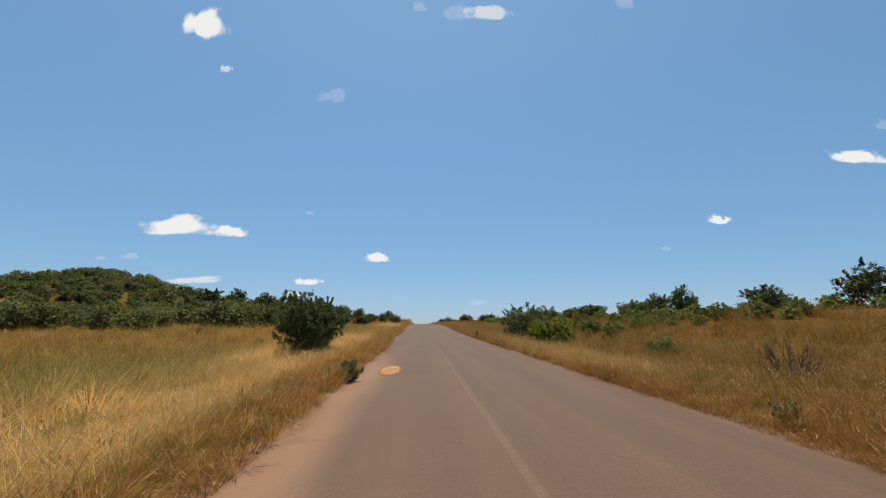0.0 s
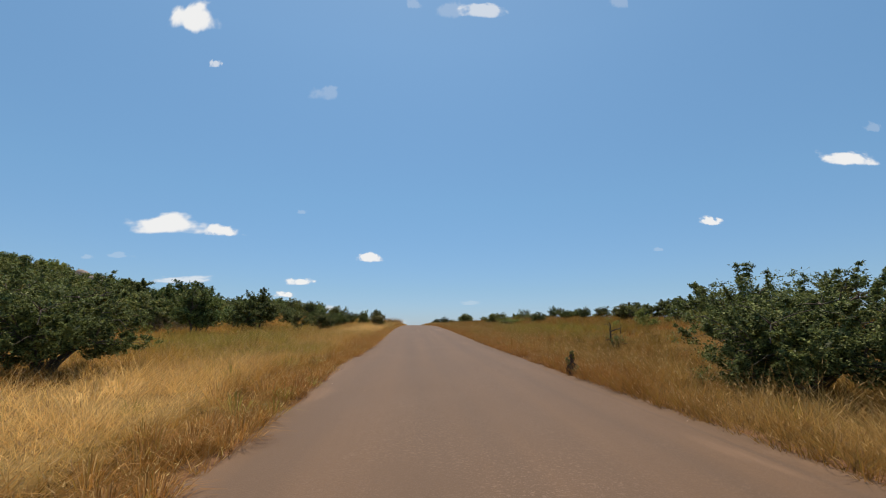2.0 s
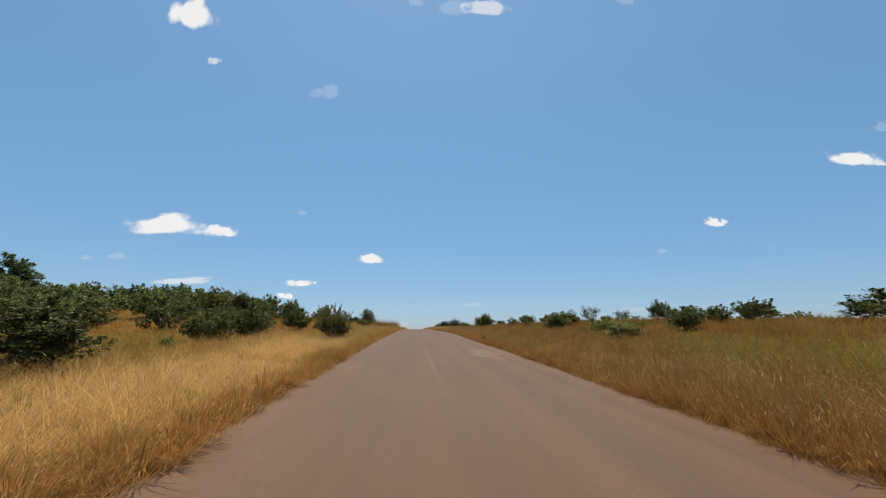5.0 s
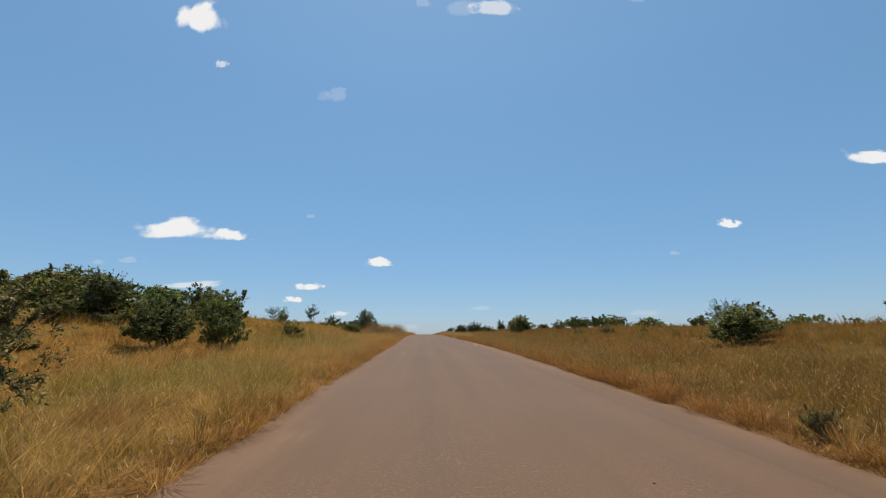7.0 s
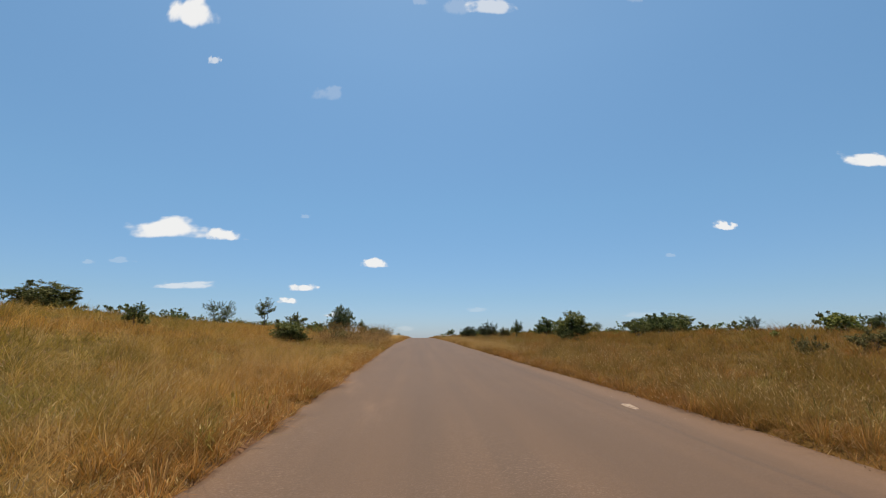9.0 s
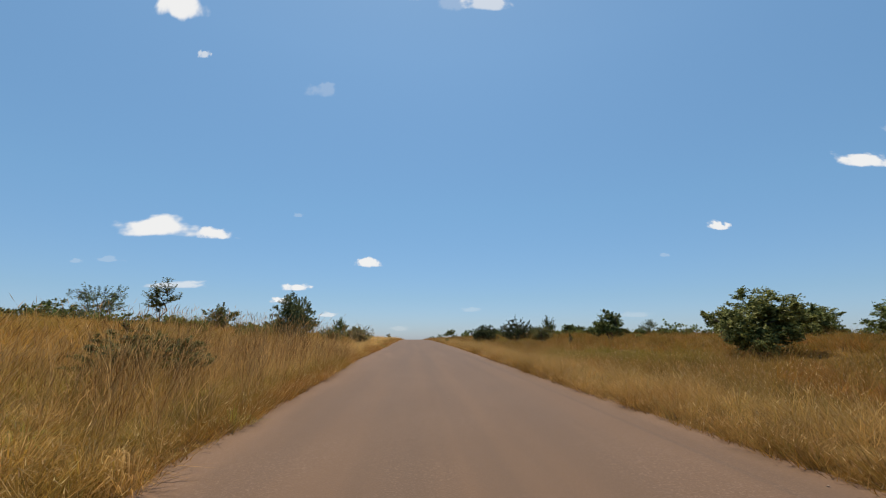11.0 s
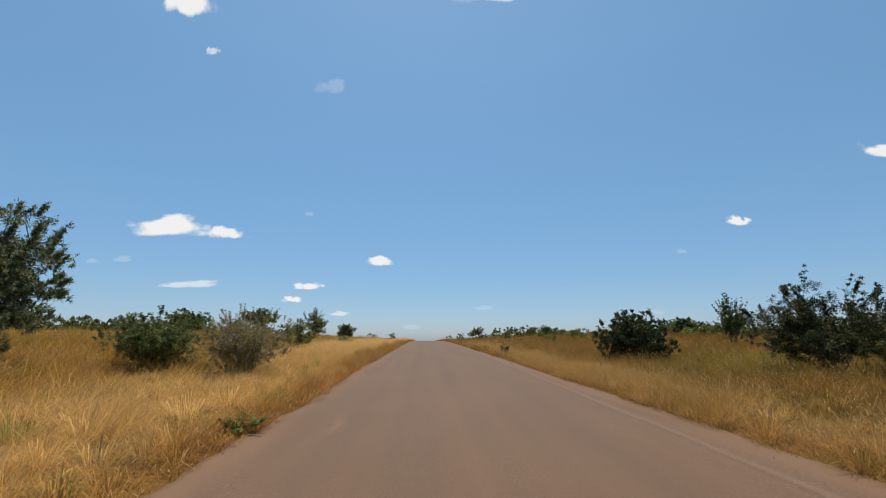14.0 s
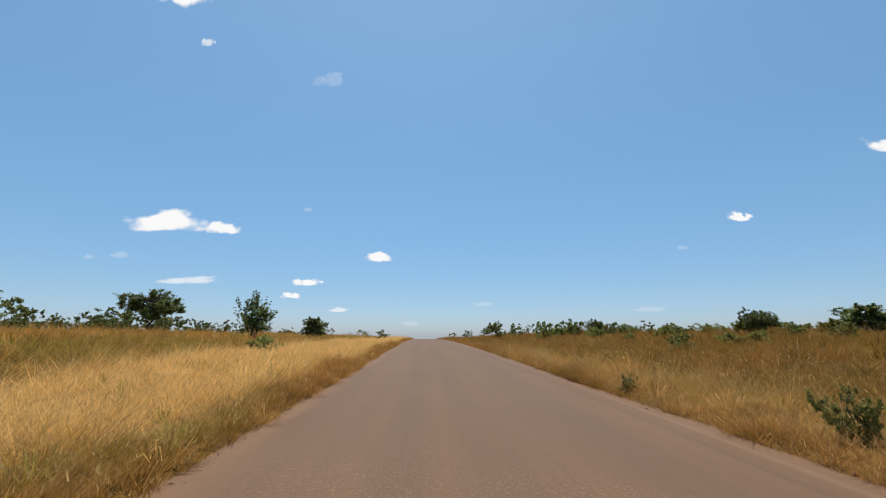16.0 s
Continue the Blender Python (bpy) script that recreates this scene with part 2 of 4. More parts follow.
    streak = n.math("MULTIPLY", n.math("SUBTRACT", 1.0, n.step(d, 0.02, 0.09)), n.step(y, 152.0, 160.0))
    col = n.mix(n.math("MULTIPLY", streak, 0.22), col, (0.245, 0.175, 0.125))
    # dusty, crumbling margins
    edge = n.math("ADD", n.math("ABSOLUTE", x), n.math("MULTIPLY", n.math("SUBTRACT", n.noise(n.scaled(pos, 1, 0.3, 0), 1.1, 4), 0.5), 0.9))
    col = n.mix(n.math("MULTIPLY", n.step(edge, 2.75, 3.3), 0.42), col, (0.205, 0.112, 0.056))
    col = n.mix(n.math("MULTIPLY", n.step(grit, 0.35, 0.75), 0.30), col, (0.069, 0.042, 0.027))
    col = n.mix(n.math("MULTIPLY", n.math("SUBTRACT", 1.0, n.step(chip, 0.05, 0.40)), 0.36), col, (0.270, 0.178, 0.118))
    # bald patches where the pale stone of the seal shows
    bald = n.math("MULTIPLY", n.step(n.noise(pos, 30, 2, 0.8), 0.55, 0.66), n.step(n.noise(n.scaled(pos, 1, 0.5, 0), 0.5, 4), 0.42, 0.62))
    col = n.mix(n.math("MULTIPLY", bald, 0.36), col, (0.284, 0.180, 0.114))
    bump = n.add("ShaderNodeBump", Height=n.math("ADD", grit, chip), Strength=0.5, Distance=0.003)
    tar = n.add("ShaderNodeBsdfPrincipled", Base_Color=col, Roughness=0.72, Specular_IOR_Level=0.36, Normal=bump.outputs[0])
    return n.surface(tar.outputs[0])


def sand_material():
    n = Nodes("orange_sand")
    pos = n.position()
    f = n.noise(pos, 3.0, 5, 0.6)
    col = n.mix(n.step(f, 0.3, 0.7), (0.31, 0.145, 0.055), (0.47, 0.24, 0.10))
    bump = n.add("ShaderNodeBump", Height=n.noise(pos, 25, 4), Strength=0.5, Distance=0.02)
    sand = n.add("ShaderNodeBsdfPrincipled", Base_Color=col, Roughness=0.95, Normal=bump.outputs[0])
    # it thins out to single grains at its rim
    co = n.t.nodes.new("ShaderNodeTexCoord")
    gen = n.add("ShaderNodeSeparateXYZ", Vector=co.outputs["Generated"])
    r2 = n.math("ADD", n.math("POWER", n.math("MULTIPLY_ADD", gen.outputs[0], 2.0, -1.0), 2.0), n.math("POWER", n.math("MULTIPLY_ADD", gen.outputs[1], 2.0, -1.0), 2.0))
    rim = n.math("SUBTRACT", n.math("ADD", n.noise(pos, 5.0, 6, 0.75), n.math("MULTIPLY", n.noise(pos, 90, 2), 0.5)), n.math("MULTIPLY", r2, 0.75))
    m = n.t.nodes.new("ShaderNodeMixShader")
    n.t.links.new(n.step(rim, 0.02, 0.55), m.inputs[0])
    n.t.links.new(n.t.nodes.new("ShaderNodeBsdfTransparent").outputs[0], m.inputs[1])
    n.t.links.new(sand.outputs[0], m.inputs[2])
    return n.surface(m.outputs[0])


def stone_material(name, a, b, scale):
    n = Nodes(name)
    pos = n.position()
    f = n.noise(pos, scale, 5, 0.65)
    col = n.mix(n.step(f, 0.35, 0.65), a, b)
    bump = n.add("ShaderNodeBump", Height=f, Strength=0.8, Distance=0.1)
    return n.surface(n.add("ShaderNodeBsdfPrincipled", Base_Color=col, Roughness=0.9, Normal=bump.outputs[0]).outputs[0])


def cloud_material(thick):
    n = Nodes("glowing_cloud")
    co = n.t.nodes.new("ShaderNodeTexCoord")
    gen = n.add("ShaderNodeVectorMath", Vector=co.outputs["Generated"])
    gen.operation = "SUBTRACT"
    gen.inputs[1].default_value = (0.5, 0.5, 0.5)
    ln = n.t.nodes.new("ShaderNodeVectorMath")
    ln.operation = "LENGTH"
    n.t.links.new(n.scaled(gen.outputs[0], 2, 0, 2), ln.inputs[0])
    seed = n.t.nodes.new("ShaderNodeObjectInfo").outputs["Random"]
    tex = n.t.nodes.new("ShaderNodeTexNoise")
    tex.noise_dimensions = "4D"
    n.t.links.new(n.scaled(co.outputs["Generated"], 3.4, 0, 1.8), tex.inputs["Vector"])
    n.t.links.new(n.math("MULTIPLY", seed, 40.0), tex.inputs["W"])
    tex.inputs["Scale"].default_value, tex.inputs["Detail"].default_value, tex.inputs["Roughness"].default_value = 1.0, 3.0, 0.5
    high = n.add("ShaderNodeSeparateXYZ", Vector=gen.outputs[0]).outputs[2]
    base = n.math("MULTIPLY", n.math("SUBTRACT", 1.0, n.step(high, -0.34, -0.14)), 0.55)
    body = n.math("SUBTRACT", n.math("SUBTRACT", n.math("ADD", n.math("MULTIPLY", tex.outputs[0], 2.0), -0.14), ln.outputs["Value"]), base)
    alpha = n.math("MULTIPLY", n.step(body, 0.0, 0.42), thick)
    # sunlit white tops and blue-grey shaded undersides, put into the glow colour
    white = n.mix(n.step(n.math("ADD", body, n.math("MULTIPLY", high, 0.6)), 0.05, 0.5), (0.70, 0.77, 0.87), (0.98, 0.97, 0.95))
    em = n.add("ShaderNodeEmission", Color=white, Strength=0.92)
    tr = n.t.nodes.new("ShaderNodeBsdfTransparent")
    m = n.t.nodes.new("ShaderNodeMixShader")
    n.t.links.new(alpha, m.inputs[0])
    n.t.links.new(tr.outputs[0], m.inputs[1])
    n.t.links.new(em.outputs[0], m.inputs[2])
    return n.surface(m.outputs[0])


GRASS = grass_material("dry_grass", 0.5)
FIELD = grass_material("field_grass", 0.3)
LITTER = leaf_material("dead_stalks", (0.07, 0.04, 0.022), (0.30, 0.18, 0.085), 0.15)
THATCH = leaf_material("thatching_stalks", (0.15, 0.068, 0.022), (0.66, 0.38, 0.145), 0.35)
TUFT = leaf_material("green_tuft_blades", (0.150, 0.120, 0.022), (0.340, 0.255, 0.055), 0.42)
PLUME = leaf_material("straw_plumes", (0.36, 0.21, 0.085), (0.64, 0.45, 0.20), 0.5)
SOIL, ROAD, SAND = ground_material(), road_material(), sand_material()
PEBBLE = stone_material("pale_pebble", (0.36, 0.24, 0.16), (0.52, 0.39, 0.28), 20)
ROCK = stone_material("granite_boulder", (0.22, 0.165, 0.13), (0.33, 0.255, 0.205), 1.2)
LEAF_DARK = leaf_material("dark_green_leaves", (0.036, 0.052, 0.014), (0.245, 0.285, 0.085), 0.28)
LEAF_OLIVE = leaf_material("olive_leaves", (0.050, 0.062, 0.016), (0.300, 0.300, 0.090), 0.30)
LEAF_GREY = leaf_material("grey_green_leaves", (0.040, 0.052, 0.022), (0.240, 0.265, 0.115), 0.28)
LEAF_YELLOW = leaf_material("yellow_green_leaves", (0.030, 0.040, 0.006), (0.380, 0.375, 0.036), 0.30)
LEAF_LIGHT = leaf_material("light_green_leaves", (0.090, 0.108, 0.024), (0.350, 0.360, 0.095), 0.40)
LEAF_DRY = leaf_material("grey_brown_thorn_leaves", (0.095, 0.080, 0.036), (0.370, 0.305, 0.145), 0.42)
LEAF_BROWN = leaf_material("olive_brown_leaves", (0.062, 0.058, 0.018), (0.290, 0.245, 0.085), 0.30)
LEAF_DEEP = leaf_material("blackish_green_leaves", (0.012, 0.019, 0.005), (0.125, 0.142, 0.045), 0.16)
BARK = bark_material("grey_brown_bark", (0.065, 0.048, 0.036), (0.125, 0.098, 0.075))
REDTWIG = bark_material("reddish_dead_wood", (0.07, 0.042, 0.028), (0.16, 0.095, 0.062))
TWIG = bark_material("bleached_twigs", (0.19, 0.145, 0.10), (0.34, 0.27, 0.20))
CHAR = bark_material("blackened_wood", (0.025, 0.020, 0.017), (0.07, 0.055, 0.045))
HAZE_THICK, HAZE_MID, HAZE_THIN = cloud_material(0.95), cloud_material(0.6), cloud_material(0.16)


# ---- shape of the land ----
KNOTS_Y = np.array((-3000, -300, -60, 0, 15, 30, 55, 75, 100, 125, 145, 165, 182, 300, 365, 3600), float)
KNOTS_S = np.array((0.0, 0.01, 0.034, 0.034, 0.0335, 0.037, 0.0406, 0.0385, 0.0318, 0.0252, 0.0222, 0.0207, 0.0206, -0.006, -0.020, -0.020))
_yy = np.concatenate((np.arange(-3000, -60, 20.0), np.arange(-60, 400, 0.5), np.arange(400, 5001, 20.0)))
_ss = np.interp(_yy, KNOTS_Y, KNOTS_S)
_zz = np.concatenate(([0.0], np.cumsum(np.diff(_yy) * (_ss[1:] + _ss[:-1]) / 2)))
_zz -= np.interp(0.0, _yy, _zz)


def road_z(y):
    return np.interp(y, _yy, _zz)


def smooth(v, lo, hi):
    u = np.clip((v - lo) / (hi - lo), 0, 1)
    return u * u * (3 - 2 * u)


def value_noise(x, y, size, seed=0):
    """Soft random field between 0 and 1 with cells of that size in metres."""
    x, y = np.asarray(x, float) / size, np.asarray(y, float) / size
    ix, iy = np.floor(x).astype(np.int64), np.floor(y).astype(np.int64)
    fx, fy = smooth(x - ix, 0, 1), smooth(y - iy, 0, 1)

    def h(a, b):
        v = (a * 374761393 + b * 668265263 + seed * 974634777) & 0xFFFFFFFF
        v = ((v ^ (v >> 13)) * 1274126177) & 0xFFFFFFFF
        return ((v ^ (v >> 16)) & 0xFFFF) / 65535.0

    return (h(ix, iy) * (1 - fx) + h(ix + 1, iy) * fx) * (1 - fy) + (h(ix, iy + 1) * (1 - fx) + h(ix + 1, iy + 1) * fx) * fy


LEFT_Y = np.array((0, 60, 88, 100, 110, 118, 128, 136, 170, 190, 205, 260, 330), float)
LEFT_H = np.array((0.2, 0.2, 0.6, 1.5, 2.3, 2.65, 2.65, 2.3, 1.9, 1.0, 1.1, 0.8, 0.4))
RIGHT_Y = np.array((0, 28, 42, 56, 70, 90, 120, 165, 182, 215, 300, 360), float)
RIGHT_H = np.array((2.0, 1.95, 1.65, 1.25, 1.15, 1.35, 1.25, 0.85, 0.8, 1.1, 0.8, 0.3))


EDGE_Y = np.array((-20, 8, 16, 21, 30, 37, 42, 60, 77, 86, 104, 112, 125, 142, 148, 158, 170, 176, 186, 200), float)
EDGE_X = np.array((3.12, 3.12, 3.08, 3.06, 3.20, 3.32, 3.18, 3.40, 3.52, 3.50, 3.40, 3.36, 3.50, 3.70, 3.83, 3.65, 3.50, 3.54, 3.46, 3.35))

EDGE_RIGHT_Y = np.array((-20, 8, 15, 18.6, 21, 38, 42, 60, 77, 82, 94, 104, 112, 125, 141, 145, 148, 158, 170, 175, 180, 186, 200), float)
EDGE_RIGHT_X = np.array((3.14, 3.14, 3.10, 3.18, 3.02, 3.02, 2.98, 3.25, 3.48, 3.42, 3.62, 3.74, 3.72, 3.42, 3.24, 3.36, 3.34, 3.46, 3.52, 3.41, 3.43, 3.32, 3.28))


def tar_edge(x, y):
    """How far from the middle the tar ends, on the side of x."""
    return np.where(np.asarray(x) < 0, np.interp(y, EDGE_Y, EDGE_X), np.interp(y, EDGE_RIGHT_Y, EDGE_RIGHT_X))


def land_z(x, y):
    x, y = np.asarray(x, float), np.asarray(y, float)
    ax = np.abs(x)
    rise = np.where(x < 0, np.interp(y, LEFT_Y, LEFT_H), np.interp(y, RIGHT_Y, RIGHT_H)) * smooth(ax, 4.5, 27)
    past = ax - tar_edge(x, y)
    verge = 0.10 * smooth(past, 0.13, 1.4) - 0.5 * np.exp(-((ax - 8.3) / 2.6) ** 2) * np.where(x > 0, 1, 0.1) * (1 - smooth(y, 30, 70))
    hill = 8.8 * np.exp(-((x + 68) / 20.7) ** 2 - ((y - 90) / 20.5) ** 2)
    rough = (value_noise(x, y, 9, 3) - 0.5) * 0.5 * smooth(ax, 5, 15) + (value_noise(x, y, 2.3, 4) - 0.5) * 0.10 * smooth(ax, 3.4, 5)
    return road_z(y) + rise + verge + hill + rough - 0.07 * (1 - smooth(past, -0.17, 0.22))


# ---- mesh helpers ----
def mesh_of(name, verts, faces, materials, smooth_shade=False):
    """A mesh from numpy arrays; faces all have the same number of corners."""
    me = bpy.data.meshes.new(name)
    verts, faces = np.asarray(verts, np.float32), np.asarray(faces, np.int32)
    me.vertices.add(len(verts))
    me.vertices.foreach_set("co", verts.ravel())
    me.loops.add(faces.size)
    me.loops.foreach_set("vertex_index", faces.ravel())
    me.polygons.add(len(faces))
    me.polygons.foreach_set("loop_start", np.arange(0, faces.size, faces.shape[1], dtype=np.int32))
    if smooth_shade:
        me.polygons.foreach_set("use_smooth", np.ones(len(faces), bool))
    for m in materials if isinstance(materials, (list, tuple)) else [materials]:
        me.materials.append(m)
    me.update(calc_edges=True)
    return me


def part(name, mesh, parent, label=""):
    ob = new(name, mesh)
    ob.parent = parent
    return tagged(ob, label=label)


def grid_faces(nx, ny):
    i = np.arange(nx - 1)[None, :] + nx * np.arange(ny - 1)[:, None]
    i = i.ravel()
    return np.stack((i, i + 1, i + nx + 1, i + nx), 1)


def unit(v):
    return v / np.maximum(np.linalg.norm(v, axis=1, keepdims=True), 1e-9)


# ---- ground and road ----
def spread_axis(*pieces):
    return np.unique(np.concatenate(pieces))


gx = spread_axis(-np.geomspace(160, 3500, 14), np.arange(-160, -40, 6.0), np.arange(-40, -12, 1.5), np.arange(-12, 12.01, 0.4),
                 np.arange(12, 40, 1.5), np.arange(40, 160, 6.0), np.geomspace(160, 3500, 14))
gy = spread_axis(-np.geomspace(30, 2500, 10), np.arange(-30, 330, 1.5), np.geomspace(330, 4500, 16))
GX, GY = np.meshgrid(gx, gy)
ground = new("ground", mesh_of("ground", np.stack((GX.ravel(), GY.ravel(), land_z(GX, GY).ravel()), 1), grid_faces(len(gx), len(gy)), SOIL, True))
tagged(ground, "dry reddish soil under savanna grass, rising gently", "ground", kind="structure")


def build_road():
    ys = np.concatenate((np.arange(-60, -6, 2.0), np.arange(-6, 215, 0.25), np.arange(215, 420, 2.0)))
    cols = (-1.0, -0.995, -0.97, -0.8, -0.4, 0.0, 0.4, 0.8, 0.97, 0.995, 1.0)
    verts = []
    wl = tar_edge(-1.0, ys) + 0.16 * (value_noise(ys, 0 * ys, 1.1, 7) - 0.5) + 0.16 * (value_noise(ys, 0 * ys, 4.0, 8) - 0.5) + 0.12 * (value_noise(ys, 0 * ys, 0.4, 11) - 0.5)
    wr = tar_edge(1.0, ys) + 0.02 + 0.18 * (value_noise(ys, 0 * ys, 1.2, 9) - 0.5) + 0.22 * (value_noise(ys, 0 * ys, 5.0, 10) - 0.5) + 0.12 * (value_noise(ys, 0 * ys, 0.4, 12) - 0.5)
    for c in cols:
        x = c * (wl if c < 0 else wr)
        z = road_z(ys) - 0.03 * c * c + 0.012 * (value_noise(x + 9, ys, 1.5, 5) - 0.5)
        if abs(c) == 1.0:
            z = z - 0.09
        verts.append(np.stack((x, ys, z), 1))
    v = np.stack(verts, 1).reshape(-1, 3)
    ob = new("road", mesh_of("road", v, grid_faces(len(cols), len(ys)), ROAD, True))
    return tagged(ob, "worn pinkish-brown tarred road with crumbling edges", "road", kind="structure")


build_road()


def sand_patch(x, y, lx, ly, seed, name="sand_patch", material=None, label="patch of loose orange sand spilled on the tar", category="sand"):
    """A thin spill of sand that lies on the tar."""
    rng = np.random.default_rng(seed)
    n, rings = 48, 6
    a = np.linspace(0, 2 * np.pi, n, endpoint=False)
    edge = 1 + 0.12 * np.sin(2 * a + rng.uniform(0, 6)) + 0.06 * np.sin(5 * a + rng.uniform(0, 6)) + 0.03 * np.sin(11 * a + rng.uniform(0, 6))
    v = [(x, y, float(road_z(y)) + 0.035)]
    for r in range(1, rings + 1):
        q = r / rings
        px, py = x + lx * q * edge * np.cos(a), y + ly * q * edge * np.sin(a)
        pz = road_z(py) - 0.03 * (px / 3.1) ** 2 + 0.045 * (1 - q ** 1.5) - 0.012 * (q == 1)
        v += list(zip(px, py, pz))
    tri = [(0, 1 + i, 1 + (i + 1) % n) for i in range(n)]
    for r in range(rings - 1):
        b = 1 + r * n
        for i in range(n):
            j = (i + 1) % n
            tri += [(b + i, b + n + i, b + n + j), (b + i, b + n + j, b + j)]
    ob = new(name, mesh_of(name, v, tri, material or SAND, True))
    return tagged(ob, label, category)


# ---- trees and bushes ----
def tubes(lines, sides=5):
    """Tapered tubes along lines of (points, radii); one array of vertices and quads."""
    vs, fs, base = [], [], 0
    ang = np.linspace(0, 2 * np.pi, sides, endpoint=False)
    for pts, rad in lines:
        pts = np.asarray(pts, float)
        d = unit(np.gradient(pts, axis=0))
        ref = np.where(np.abs(d[:, 2:3]) > 0.9, [[1.0, 0, 0]], [[0, 0, 1.0]])
        a = unit(np.cross(d, ref))
        b = np.cross(d, a)
        ring = pts[:, None] + np.asarray(rad)[:, None, None] * (np.cos(ang)[None, :, None] * a[:, None] + np.sin(ang)[None, :, None] * b[:, None])
        vs.append(ring.reshape(-1, 3))
        for k in range(len(pts) - 1):
            for i in range(sides):
                j = (i + 1) % sides
                fs.append((base + k * sides + i, base + k * sides + j, base + (k + 1) * sides + j, base + (k + 1) * sides + i))
        base += len(pts) * sides
    return np.concatenate(vs), np.array(fs)


def limb(rng, start, end, r0, r1, steps, wander):
    t = np.linspace(0, 1, steps + 1)[:, None]
    pts = np.asarray(start) * (1 - t) + np.asarray(end) * t
    size = np.linalg.norm(np.asarray(end) - np.asarray(start))
    pts[1:-1] += rng.normal(0, wander * size, (steps - 1, 3))
    pts[:, 2] += np.sin(t[:, 0] * np.pi) * size * 0.06
    return pts, np.linspace(r0, r1, steps + 1)


def leaves(rng, centres, spread, count, length, width, flat=0.75, twigs=7):
    """Small pointed leaves set along short twigs that grow out of each centre; arrays of vertices and triangles."""
    k = len(centres)
    middle = centres.mean(axis=0) * (1, 1, 0.8)
    away = unit(centres - middle) if k > 1 else np.zeros((k, 3))
    way = unit(rng.normal(0, 0.75, (k, twigs, 3)) + 0.55 * away[:, None] + (0, 0, 0.25))
    way[:, :, 2] *= flat
    reach = np.asarray(spread)[:, None] * rng.uniform(0.7, 1.9, (k, twigs))
    which, twig = rng.integers(0, k, count), rng.integers(0, twigs, count)
    along = rng.uniform(0, 1, count) ** 0.7
    d0 = way[which, twig]
    c = centres[which] + d0 * (along * reach[which, twig])[:, None] + rng.normal(0, 0.22, (count, 3)) * np.asarray(spread)[which][:, None]
    d = unit(rng.normal(0, 0.8, (count, 3)) + 0.7 * d0)
    face = unit(rng.normal(0, 0.6, (count, 3)) + 0.4 * away[which] + (0, 0, 0.75))
    s = unit(np.cross(d, face))
    ln = (length * rng.uniform(0.6, 1.4, count))[:, None]
    wd = (width * rng.uniform(0.7, 1.3, count))[:, None]
    v = np.stack((c - s * wd / 2, c + s * wd / 2, c + d * ln), 1).reshape(-1, 3)
    return v, np.arange(3 * count).reshape(-1, 3)


def crown_points(rng, n, w, h, low, lumps, lobes=9):
    """Centres of leaf clumps on the billows of an uneven crown; low: height of its underside."""
    half = (h - low) / 2
    semi = np.array((w / 2, w / 2, half))
    a = 2.4 * np.arange(lobes) + rng.uniform(0, 6.28) + rng.normal(0, 0.25, lobes)
    up = np.linspace(-0.95, 0.92, lobes) + rng.normal(0, 0.10, lobes)
    ring = np.clip(1 - up * up, 0.05, 1) ** np.where(up < 0, 0.16, 0.42)
    mid = np.stack((np.cos(a) * ring, np.sin(a) * ring, up), 1) * (0.48 + 0.45 * lumps) * (1 + min(1.0, 4 * lumps) * rng.uniform(-0.25, 0.10, (lobes, 1)))
    size = (0.60 - 0.5 * lumps) * (1 + min(1.0, 4 * lumps) * rng.uniform(-0.30, 0.15, lobes))
    pick = rng.integers(0, lobes, n)
    d = unit(rng.normal(0, 1, (n, 3)) + 0.5 * mid[pick])
    p = (mid[pick] + d * (size[pick] * rng.uniform(0.55, 1.05, n) ** 0.7)[:, None]) * semi
    p[:, 2] += low + half
    p[:, 2] = np.maximum(p[:, 2], low * 0.7 + 0.04 + 0.10 * h * rng.uniform(0, 1, n))
    return p


SPRINGS = {}


